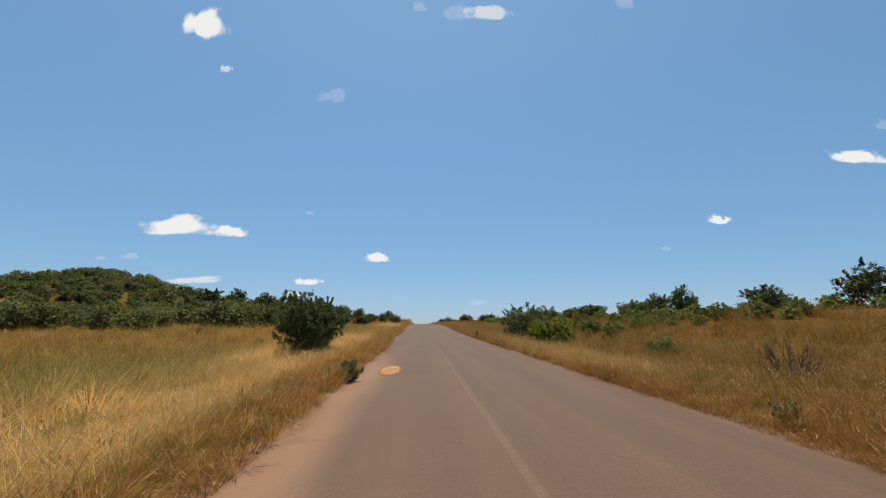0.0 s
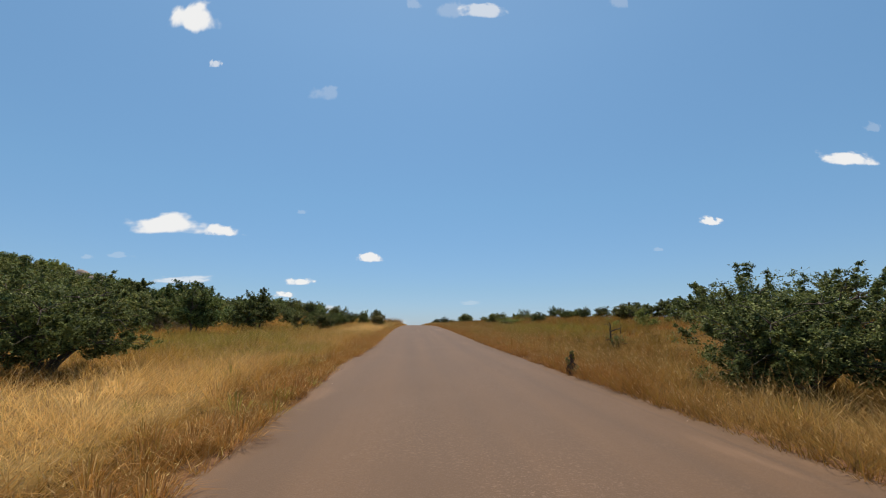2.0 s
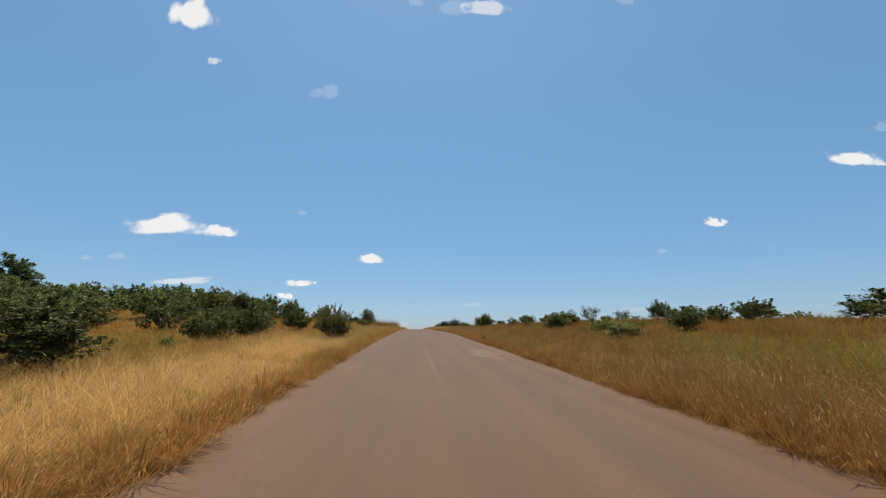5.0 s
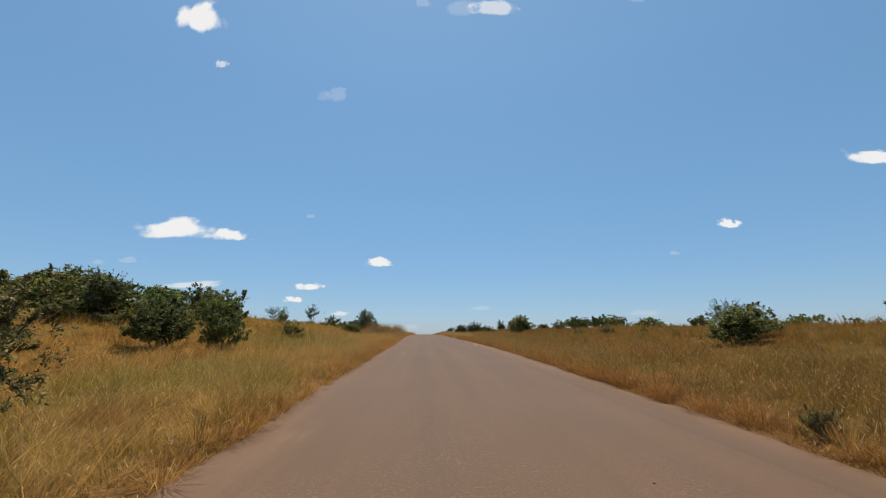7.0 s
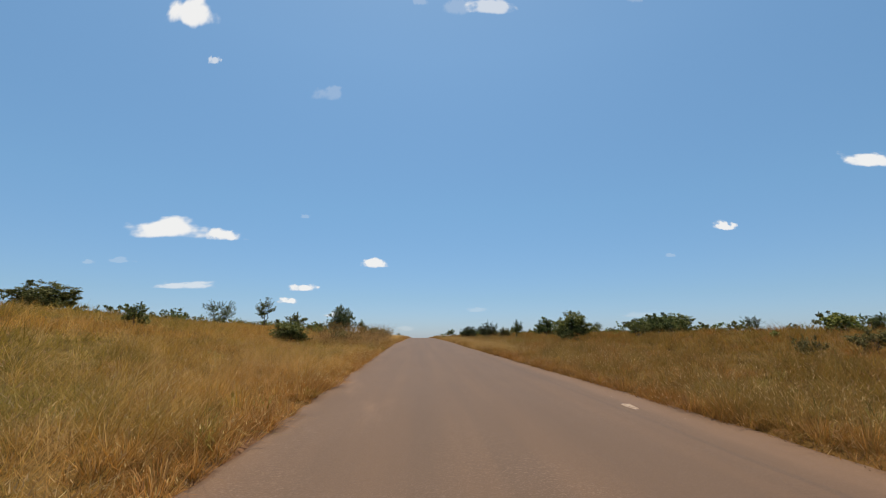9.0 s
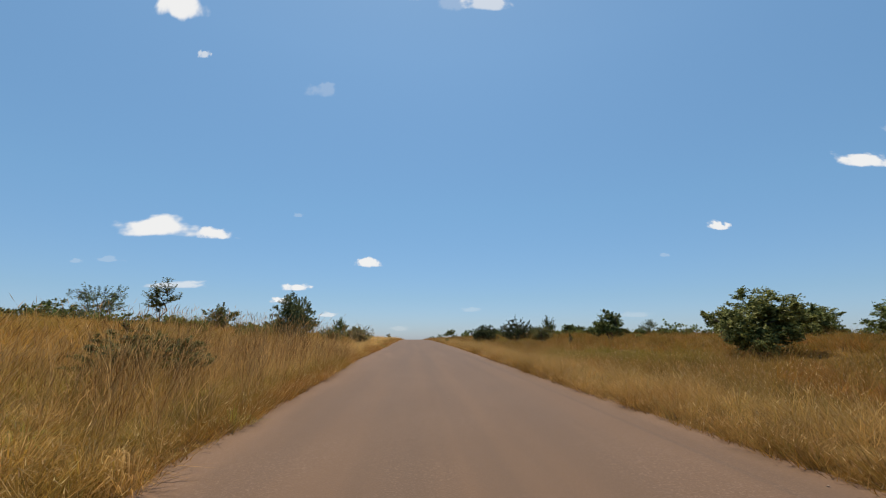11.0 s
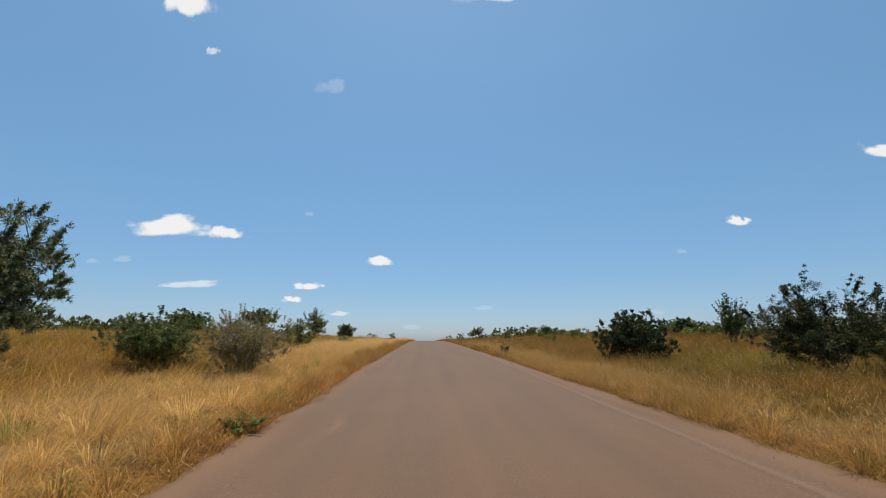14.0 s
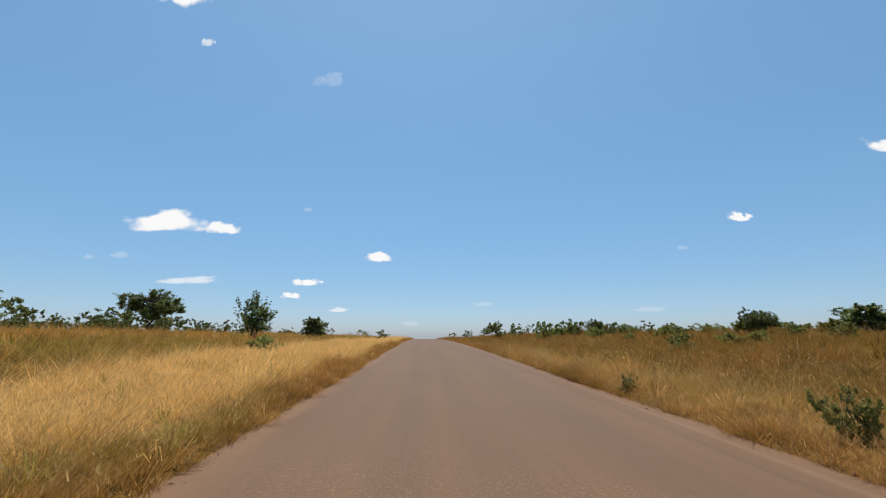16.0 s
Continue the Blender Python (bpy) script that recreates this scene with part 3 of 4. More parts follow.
def make_plant(kind, label, category, w, h, low, clumps, count, length, width, leaf, stems=5, lumps=0.3, spread=0.12, flat=0.8, spikes=0, bark=None, r0=0.05, seed=1, limbs=22, lobes=9, spike=1.0, trunk_name="trunk", crown_name="crown", lean=0.25, skew=0.0):
    """The model of one kind of tree or bush, its foot at the origin."""
    rng = np.random.default_rng(seed)
    root = new(kind)
    cen = crown_points(rng, clumps, w, h, low, lumps, lobes)
    cen[:, 2] *= 1 - skew * np.clip(cen[:, 0] / (w / 2), -1, 1)
    sizes = np.full(len(cen), spread * min(w, h)) * rng.uniform(0.6, 1.3, len(cen))
    lines = []
    forks = []
    for i in range(stems):
        a = 2 * np.pi * (i + rng.uniform(-0.3, 0.3)) / stems
        foot = np.array((math.cos(a), math.sin(a), 0)) * r0 * (1.2 if stems > 1 else 0) + (0, 0, -0.12)
        out = w * lean * rng.uniform(0.5, 1.1)
        top = np.array((math.cos(a) * out, math.sin(a) * out, low + (h - low) * rng.uniform(0.45, 0.75)))
        p, r = limb(rng, foot, top, r0 * rng.uniform(0.8, 1.2), r0 * 0.3, 5, 0.05)
        lines.append((p, r))
        forks += [q for q in p[2:]]
    forks = np.array(forks)
    ends = cen[:: max(1, clumps // limbs)]
    for c in ends:
        near = forks[np.argmin(np.linalg.norm(forks - c, axis=1) + 0.6 * np.maximum(0, forks[:, 2] - c[2]))]
        lines.append(limb(rng, near, c, r0 * 0.32, r0 * 0.07, 3, 0.08))
    extra_c, extra_s = [], []
    for i in range(spikes):
        c = ends[rng.integers(0, len(ends))]
        out = unit((c - (0, 0, low + (h - low) * 0.3))[None])[0]
        tip = c + (out * 0.7 + (0, 0, 0.6) + rng.normal(0, 0.25, 3)) * h * rng.uniform(0.05, 0.13) * spike
        tip[2] = max(tip[2], 0.2)
        lines.append(limb(rng, c, tip, r0 * 0.12, r0 * 0.04, 2, 0.05))
        for q in (0.35, 0.7, 1.0):
            extra_c.append(c * (1 - q) + tip * q)
            extra_s.append(0.022 * h)
    v, f = tubes(lines, 4 if limbs > 5 else 3)
    top, side = h, w
    part(trunk_name, mesh_of(trunk_name, v, f, bark or BARK, True), root)
    if count:
        allc = np.concatenate((cen, np.array(extra_c))) if extra_c else cen
        alls = np.concatenate((sizes, np.array(extra_s))) if extra_s else sizes
        v, f = leaves(rng, allc, alls, count, length, width, flat)
        # the close-set leaves deep inside, which keep the light out
        q = count // 3
        deep = cen * (0.66, 0.66, 0.78) + (0, 0, 0.02 * h if low < 0.2 else 0.10 * h)
        v2, f2 = leaves(rng, deep, sizes * 1.2, q, length * 1.4, width * 1.9, flat)
        f = np.concatenate((f, f2 + len(v)))
        v = np.concatenate((v, v2))
        v[:, 2] = np.maximum(v[:, 2], 0.01)
        part(crown_name, mesh_of(crown_name, v, f, leaf), root)
        top, side = float(np.quantile(v[:, 2], 0.995)), 2 * float(np.quantile(np.hypot(v[:, 0], v[:, 1]), 0.93))
    tagged(root, label, category)
    SPRINGS.setdefault(kind, []).append((root, side, top))
    return root


def make_bare(kind, label, category, w, h, stems, depth, bark, r0, seed, kids=3, leafy=0):
    """A leafless shrub of forking twigs."""
    rng = np.random.default_rng(seed)
    root = new(kind)
    lines = []

    def fork(start, way, size, r, level):
        end = start + way * size
        lines.append(limb(rng, start, end, r, r * 0.5, 3, 0.09))
        if level:
            for _ in range(kids):
                d = unit((way + rng.normal(0, 0.55, 3) + (0, 0, 0.12))[None])[0]
                fork(start + (end - start) * rng.uniform(0.45, 1.0), d, size * rng.uniform(0.5, 0.85), r * 0.55, level - 1)

    for i in range(stems):
        a = rng.uniform(0, 2 * np.pi)
        q = rng.uniform(0, 1) ** 0.5 * w * 0.28
        d = unit(np.array((math.cos(a) * w / h * 0.5, math.sin(a) * w / h * 0.5, 0.8))[None] + rng.normal(0, 0.15, (1, 3)))[0]
        fork(np.array((math.cos(a) * q, math.sin(a) * q, -0.08)), d, h * rng.uniform(0.35, 0.55), r0, depth)
    v, f = tubes(lines, 3)
    v[:, 2] = np.maximum(v[:, 2], -0.1)
    part("trunk", mesh_of("trunk", v, f, bark, True), root)
    if leafy:
        cen = np.array([p[-1] for p, r in lines if r[0] < r0 * 0.5])
        v, f = leaves(rng, cen, np.full(len(cen), 0.075), leafy, 0.036, 0.017)
        part("foliage", mesh_of("foliage", v, f, LEAF_BROWN), root, "sparse brownish-green leaves")
    tagged(root, label, category)
    SPRINGS.setdefault(kind, []).append((root, w, h))
    return root


def make_snag():
    """A small dead tree: one burnt stem with a branch bent over like a hoop, dry brush round its foot."""
    rng = np.random.default_rng(27)
    root = new("snag")

    def bow(points, r0, r1):
        p = np.array(points, float)
        t = np.linspace(0, len(p) - 1, 4 * len(p))
        q = np.stack([np.interp(t, np.arange(len(p)), p[:, k]) for k in range(3)], 1)
        q[1:-1] += rng.normal(0, 0.012, (len(q) - 2, 3))
        return q, np.linspace(r0, r1, len(q))

    lines = [
        bow(((0.02, 0, -0.1), (-0.03, 0, 0.25), (-0.12, 0.02, 0.55), (-0.13, 0, 0.85), (-0.10, 0.03, 1.12), (-0.16, 0, 1.25)), 0.06, 0.016),
        bow(((-0.13, 0.01, 0.78), (0.10, -0.04, 0.86), (0.30, 0.02, 0.95), (0.40, 0.05, 0.90), (0.36, 0.02, 0.66)), 0.034, 0.014),
        bow(((-0.11, 0.02, 1.08), (-0.28, 0.05, 1.17), (-0.42, 0.02, 1.14)), 0.02, 0.008),
        bow(((0.0, 0, 0.15), (0.35, 0.05, 0.22), (0.78, 0.1, 0.20)), 0.028, 0.008),
        bow(((-0.04, 0, 0.3), (-0.22, -0.1, 0.42), (-0.38, -0.1, 0.36)), 0.022, 0.008),
        bow(((-0.12, 0, 0.6), (0.04, 0.1, 0.7), (0.12, 0.16, 0.62)), 0.018, 0.007),
        bow(((0.38, 0.04, 0.92), (0.44, 0.02, 1.04), (0.40, 0.0, 1.12)), 0.013, 0.005),
    ]
    for _ in range(34):
        a, q = rng.uniform(0, 2 * np.pi), rng.uniform(0.15, 0.6)
        lines.append(limb(rng, (0.15 + math.cos(a) * 0.12, math.sin(a) * 0.12, 0), (0.2 + math.cos(a) * q, math.sin(a) * q, rng.uniform(0.15, 0.6)), 0.009, 0.003, 3, 0.1))
    v, f = tubes(lines, 6)
    part("trunk", mesh_of("trunk", v, f, CHAR, True), root)
    cen = np.array([p[-1] for p, r in lines[7:]])
    v, f = leaves(rng, cen, np.full(len(cen), 0.09), 1500, 0.05, 0.02)
    part("foliage", mesh_of("foliage", v, f, LEAF_OLIVE), root, "grey-green brush round the foot")
    tagged(root, "blackened dead tree with one branch bent into a hoop", "dead tree")
    SPRINGS["snag"] = [(root, 1.2, 1.25)]


TAKEN, PLANTED = {}, set()


def plant(kind, x, y, w, h, turn=None, group="", label="", sink=0.0, model=None):
    """Stands one plant of that kind on the land, w wide and h high."""
    models = SPRINGS[kind]
    k = TAKEN.get(kind, 0)
    TAKEN[kind] = k + 1
    pick = k % len(models) if model is None else model
    root, w0, h0 = models[pick]
    turn = (k * 137.5) % 360 if turn is None else turn
    m = pose(x, y, float(land_z(x, y)) - sink, 0, 0, turn) @ Matrix.Diagonal((w / w0, w / w0, h / h0, 1))
    ob = root
    if (kind, pick) in PLANTED:
        ob = root.copy()
        scene.collection.objects.link(ob)
        for c in root.children:
            d = c.copy()
            scene.collection.objects.link(d)
            d.parent = ob
    PLANTED.add((kind, pick))
    ob.matrix_basis = m
    return tagged(ob, label, group=group)


DENSE = "dense dark-green rounded bush with leaves down to the grass"
make_plant("verge_bush", DENSE, "bush", 3.2, 2.3, 0.0, 420, 66000, 0.045, 0.026, LEAF_DARK, 7, 0.20, 0.055, spikes=60, skew=0.24, seed=11, limbs=60, crown_name="foliage", lobes=12)
make_plant("verge_bush", "broad dark-green bush on many crooked grey stems", "bush", 3.6, 2.3, 0.10, 420, 62000, 0.040, 0.022, LEAF_DARK, 15, 0.22, 0.052, spikes=150, seed=12, limbs=110, r0=0.032, crown_name="foliage", lobes=13, lean=0.34, spike=0.9)
make_plant("thorn_bush", "dark grey-green thorn bush bristling with long upright twigs", "bush", 3.3, 2.3, 0.1, 340, 48000, 0.046, 0.017, LEAF_DEEP, 12, 0.30, 0.060, spikes=150, seed=71, limbs=90, r0=0.04, crown_name="foliage", lobes=9, spike=1.2)
make_plant("bush", DENSE, "bush", 3.2, 2.3, 0.05, 190, 15500, 0.085, 0.050, LEAF_DARK, 4, 0.24, 0.068, spikes=30, seed=41, limbs=30, crown_name="foliage")
make_plant("bush", DENSE, "bush", 3.4, 2.3, 0.05, 190, 15000, 0.085, 0.048, LEAF_DARK, 5, 0.32, 0.064, spikes=40, seed=42, limbs=30, crown_name="foliage", lobes=8)
make_plant("bush", DENSE, "bush", 2.6, 2.3, 0.05, 180, 14500, 0.082, 0.046, LEAF_OLIVE, 4, 0.28, 0.068, spikes=36, seed=13, limbs=30, crown_name="foliage", lobes=7)
make_plant("round_bush", "compact round dark-green bush in the verge", "bush", 3.4, 2.1, 0.0, 330, 34000, 0.062, 0.038, LEAF_DEEP, 7, 0.06, 0.050, seed=14, limbs=10, crown_name="foliage", lobes=18)
make_plant("yellow_bush", "yellow-green leafy bush beside the road", "bush", 3.0, 1.65, 0.0, 260, 30000, 0.048, 0.028, LEAF_YELLOW, 8, 0.18, 0.062, spikes=36, seed=15, limbs=12, crown_name="foliage", lobes=11)
make_plant("olive_tree", "grey-green oval savanna tree with several upright stems", "tree", 5.0, 4.6, 0.10, 560, 52000, 0.105, 0.034, LEAF_GREY, 11, 0.24, 0.040, spikes=190, r0=0.07, limbs=130, seed=16, lobes=14, spike=0.7, lean=0.30)
TREE = "small dark-green tree with a short crooked trunk"
make_plant("small_tree", TREE, "tree", 2.6, 2.6, 0.32, 150, 11500, 0.082, 0.046, LEAF_DARK, 2, 0.32, 0.062, spikes=26, r0=0.06, limbs=36, seed=17, lobes=7)
make_plant("small_tree", TREE, "tree", 3.0, 2.6, 0.30, 150, 11000, 0.082, 0.046, LEAF_OLIVE, 3, 0.40, 0.058, spikes=30, r0=0.055, limbs=36, seed=18, lobes=6)
make_plant("small_tree", TREE, "tree", 2.4, 2.6, 0.22, 150, 11000, 0.082, 0.046, LEAF_DARK, 3, 0.36, 0.060, spikes=34, r0=0.055, limbs=36, seed=19, lobes=8)
make_plant("thin_tree", "slender sparse tree with thin upright twigs", "tree", 1.6, 3.6, 0.9, 90, 4200, 0.075, 0.030, LEAF_OLIVE, 2, 0.36, 0.045, spikes=50, limbs=70, r0=0.045, seed=20, lean=0.12, lobes=6)
make_plant("sparse_tree", "small airy tree with feathery sparse foliage", "tree", 3.4, 3.2, 0.7, 150, 8200, 0.075, 0.026, LEAF_GREY, 4, 0.36, 0.05, spikes=90, limbs=90, r0=0.05, seed=61, lobes=8, spike=1.4)
make_plant("upright_tree", "small dark tree with many upright stems", "tree", 2.6, 3.6, 0.25, 190, 13500, 0.085, 0.036, LEAF_DARK, 7, 0.40, 0.050, spikes=110, r0=0.05, limbs=60, seed=62, lean=0.22, spike=1.5)
make_plant("flat_topped_tree", "flat-topped tree with a clear leaning trunk", "tree", 4.4, 3.6, 1.25, 170, 15000, 0.10, 0.06, LEAF_DARK, 2, 0.42, 0.060, flat=0.85, spikes=14, r0=0.09, limbs=40, seed=21, lobes=7)
LOW = "low broad-leaved light-green shrub in the grass"
make_plant("low_shrub", LOW, "shrub", 1.5, 0.85, 0.0, 44, 900, 0.095, 0.060, LEAF_LIGHT, 4, 0.35, 0.085, r0=0.02, limbs=4, seed=22, crown_name="foliage", lobes=6)
make_plant("low_shrub", LOW, "shrub", 1.3, 0.85, 0.0, 42, 850, 0.095, 0.060, LEAF_LIGHT, 4, 0.42, 0.085, r0=0.02, limbs=4, seed=23, crown_name="foliage", lobes=5)
make_plant("leafy_thicket", "olive-brown leafy thicket with long twigs sticking out", "bush", 2.9, 2.2, 0.15, 300, 34000, 0.048, 0.026, LEAF_BROWN, 8, 0.26, 0.060, spikes=120, seed=51, limbs=50, crown_name="foliage", lobes=10, spike=1.6)
make_plant("green_shrub", "low spreading bright-green shrub in the grass", "shrub", 3.4, 1.1, 0.0, 150, 11500, 0.062, 0.034, LEAF_LIGHT, 8, 0.36, 0.085, r0=0.02, limbs=10, spikes=20, seed=52, crown_name="foliage")
make_plant("twiggy_shrub", "small olive-brown twiggy shrub standing in the grass", "shrub", 1.0, 0.8, 0.02, 80, 4600, 0.036, 0.019, LEAF_BROWN, 9, 0.36, 0.07, spikes=40, r0=0.012, limbs=30, seed=53, crown_name="foliage", lobes=6)
make_plant("grey_shrub", "small grey-green leafy shrub at the tar edge", "shrub", 1.0, 0.8, 0.0, 90, 6000, 0.042, 0.020, LEAF_GREY, 10, 0.40, 0.085, spikes=50, r0=0.012, limbs=30, seed=54, crown_name="foliage", lobes=6, lean=0.4)
make_plant("thorn_thicket", "dense grey-brown thorn thicket of fine bare twigs and small leaves", "bush", 3.0, 1.8, 0.0, 420, 42000, 0.034, 0.014, LEAF_DRY, 20, 0.12, 0.055, spikes=420, bark=TWIG, r0=0.024, limbs=260, seed=63, crown_name="foliage", lobes=14, spike=0.85)
make_plant("verge_shrub", "small leafy green shrub at the tar edge", "shrub", 1.3, 0.85, 0.0, 50, 2600, 0.058, 0.034, LEAF_LIGHT, 6, 0.38, 0.09, r0=0.02, spikes=10, seed=43, crown_name="foliage", lobes=6)
make_plant("sapling", "sparse brownish-green shrub with thin twigs showing", "shrub", 2.4, 1.9, 0.25, 110, 11000, 0.055, 0.030, LEAF_OLIVE, 9, 0.34, 0.068, r0=0.03, limbs=40, spikes=80, seed=24, crown_name="foliage", lobes=7)
make_bare("thorn_scrub", "tangle of grey-brown thorn twigs with few leaves", "shrub", 3.0, 1.6, 50, 3, TWIG, 0.011, 25, 3, 20000)
make_bare("dead_bush", "dead leafless bush with forking reddish-brown branches", "dead bush", 1.4, 1.1, 16, 3, REDTWIG, 0.024, 26, 3)
make_bare("bare_sapling", "thin leafless grey sapling with few upright twigs", "sapling", 0.5, 2.2, 2, 2, BARK, 0.016, 29, 2)
make_snag()
make_plant("stump", "charred broken stump with a few leaves", "stump", 0.5, 1.0, 0.1, 26, 900, 0.05, 0.024, LEAF_DARK, 5, 0.4, 0.09, r0=0.09, bark=CHAR, seed=28, crown_name="foliage", lean=0.12, lobes=4)
for sd, leaf in ((31, LEAF_DARK), (32, LEAF_OLIVE), (33, LEAF_DARK), (34, LEAF_LIGHT), (38, LEAF_OLIVE)):
    make_plant("hill_bush", "dark-green bush of the wooded slope", "bush", 3.2, 2.5, 0.1, 80, 1500, 0.17, 0.11, leaf, 2, 0.30, 0.075, r0=0.05, limbs=3, seed=sd, crown_name="foliage", lobes=7)

# bushes and trees along the left side, in driving order
plant("verge_bush", -5.62, 17.2, 2.5, 2.4, 0, model=0)
plant("verge_bush", -10.1, 32.8, 4.4, 2.75, model=1)
plant("small_tree", -10.3, 66.3, 2.5, 1.9)
plant("small_tree", -13.2, 68.6, 2.8, 1.95)
plant("bush", -11.1, 82.0, 2.4, 2.1)
plant("bush", -16.8, 92.1, 3.2, 2.05)
plant("leafy_thicket", -5.95, 82.05, 2.3, 2.2)
plant("bush", -9.5, 96.6, 1.9, 2.5)
plant("bush", -12.0, 96.2, 2.8, 2.0)
plant("bush", -17.9, 115.3, 2.9, 2.3)
plant("bush", -16.9, 111.0, 2.7, 2.7)
plant("bush", -11.9, 85.5, 2.3, 2.0)
plant("sapling", -13.4, 91.0, 2.0, 1.2)
plant("sparse_tree", -20.6, 105.0, 2.8, 3.1)
plant("bush", -19.4, 108.6, 2.8, 2.00)
plant("bush", -21.8, 112.0, 3.2, 2.10)
plant("small_tree", -23.6, 116.5, 3.4, 2.30)
plant("sapling", -17.6, 106.4, 2.4, 1.2)
plant("verge_shrub", -15.6, 105.2, 1.6, 0.8)
plant("verge_shrub", -18.8, 103.8, 1.9, 0.9)
plant("sapling", -21.6, 102.6, 2.6, 1.5)
plant("small_tree", -29.0, 113.0, 4.2, 3.00)
plant("small_tree", -33.0, 116.0, 4.6, 3.7)
plant("bush", -36.5, 112.5, 4.8, 3.6)
plant("bush", -24.5, 108.5, 3.6, 1.60)
plant("small_tree", -45.2, 93.0, 5.0, 4.0)
plant("small_tree", -44.4, 102.8, 5.4, 4.8)
plant("bush", -29.0, 135.0, 4.4, 2.4)
plant("twiggy_shrub", -10.4, 109.2, 1.6, 1.2)
plant("small_tree", -16.3, 125.8, 1.5, 1.3)
plant("sparse_tree", -31.8, 169.8, 4.6, 4.1)
plant("thin_tree", -23.4, 165.2, 2.7, 4.3)
plant("olive_tree", -13.4, 171.4, 4.2, 4.55)
plant("sapling", -20.1, 170.5, 3.2, 2.6)
plant("verge_bush", -9.7, 174.2, 2.9, 1.8, model=1)
plant("thorn_thicket", -6.5, 173.5, 2.8, 1.95)
plant("verge_shrub", -3.62, 166.5, 0.62, 0.26)
plant("sapling", -9.6, 189.3, 2.7, 2.1)
plant("upright_tree", -16.7, 222.9, 3.5, 4.3)
plant("flat_topped_tree", -22.8, 217.5, 4.6, 3.5)
plant("low_shrub", -9.0, 204.4, 1.7, 0.9)
plant("bush", -24.4, 203.8, 4.2, 2.6)
plant("small_tree", -14.7, 236.9, 3.4, 2.6)
plant("grey_shrub", -2.95, 10.3, 0.62, 0.56)
plant("bush", -11.2, 77.0, 2.6, 1.9)
plant("bush", -9.9, 132.0, 2.6, 1.5)
plant("sapling", -7.0, 136.0, 2.8, 1.4)

# at the foot of the wooded hill
plant("small_tree", -17.1, 55.6, 2.7, 3.3)
plant("small_tree", -22.0, 62.7, 3.2, 3.9)
plant("small_tree", -25.3, 64.8, 3.2, 4.1)
plant("flat_topped_tree", -30.0, 81.0, 3.4, 5.2)
plant("thorn_scrub", -19.7, 55.3, 2.7, 1.5, label="grey leafless thicket below taller trees")

# along the right side
plant("verge_bush", 6.4, 29.2, 4.5, 2.6, model=1)
plant("yellow_bush", 6.2, 24.4, 3.0, 1.65)
plant("bush", 11.5, 31.5, 1.7, 1.1)
plant("green_shrub", 9.0, 17.8, 1.6, 0.80)
plant("small_tree", 25.6, 41.9, 2.7, 3.3)
plant("small_tree", 24.7, 45.3, 3.0, 2.8)
plant("low_shrub", 29.1, 42.4, 1.7, 1.0)
plant("small_tree", 28.6, 56.8, 3.6, 2.5)
plant("small_tree", 33.0, 40.5, 4.4, 3.1)
plant("small_tree", 35.6, 42.0, 4.0, 3.0)
plant("bush", 32.6, 29.5, 4.9, 3.8)
plant("dead_bush", 8.6, 11.2, 1.15, 1.35)
plant("stump", 3.1, 32.6, 0.36, 0.60)
plant("twiggy_shrub", 3.75, 83.3, 0.4, 0.45)
plant("snag", 9.3, 43.0, 1.2, 1.3, -38)
plant("bush", 25.1, 72.0, 3.2, 2.0)
plant("low_shrub", 22.8, 64.1, 1.5, 1.3)
plant("small_tree", 27.0, 66.4, 3.7, 2.2)
plant("bush", 33.9, 69.1, 4.6, 3.2)
plant("bush", 34.3, 62.4, 4.0, 3.1)
plant("small_tree", 38.0, 60.0, 3.2, 2.6)
plant("thin_tree", 23.4, 67.2, 1.4, 1.7)
plant("small_tree", 28.5, 77.5, 4.0, 2.1)
plant("bush", 31.7, 92.7, 2.8, 1.9)
plant("bush", 23.0, 86.9, 2.1, 1.4)
plant("bush", 26.2, 87.4, 2.4, 1.8)
plant("small_tree", 20.6, 52.9, 3.4, 2.2)
plant("small_tree", 32.8, 82.9, 4.7, 2.4)
plant("green_shrub", 13.7, 85.2, 4.0, 1.1)
plant("bush", 13.5, 97.2, 2.5, 1.8, model=2)
plant("sapling", 15.4, 98.6, 2.2, 1.7)
plant("sparse_tree", 22.6, 110.0, 2.6, 2.4)
plant("sparse_tree", 33.4, 123.0, 2.8, 2.3)
plant("bush", 31.3, 103.0, 4.4, 1.9)
plant("bush", 64.7, 149.8, 4.6, 2.4)
plant("small_tree", 27.6, 101.4, 2.8, 2.0)
plant("upright_tree", 25.0, 98.4, 2.0, 2.3)
plant("bush", 13.7, 142.8, 3.8, 2.95, model=2)
plant("sapling", 18.9, 139.6, 2.2, 1.7)
plant("bush", 23.2, 144.2, 3.8, 2.1)
plant("sparse_tree", 34.8, 145.7, 2.3, 2.1)
plant("low_shrub", 26.4, 128.0, 2.3, 1.3)
plant("bush", 35.8, 133.7, 2.2, 1.5)
plant("twiggy_shrub", 13.3, 117.0, 1.0, 0.85)
plant("twiggy_shrub", 16.0, 117.2, 1.6, 1.0)
plant("bush", 38.0, 164.7, 5.2, 3.4)
plant("small_tree", 33.6, 160.5, 3.4, 2.8)
plant("small_tree", 18.3, 166.2, 3.1, 3.00)
plant("round_bush", 8.15, 178.2, 3.15, 2.2, sink=0.05)
plant("thorn_bush", 10.4, 171.5, 3.4, 2.7)
plant("bare_sapling", 11.4, 171.6, 0.5, 2.6)
plant("sparse_tree", 38.1, 193.4, 3.2, 2.6)
plant("small_tree", 33.0, 195.0, 2.3, 1.9)
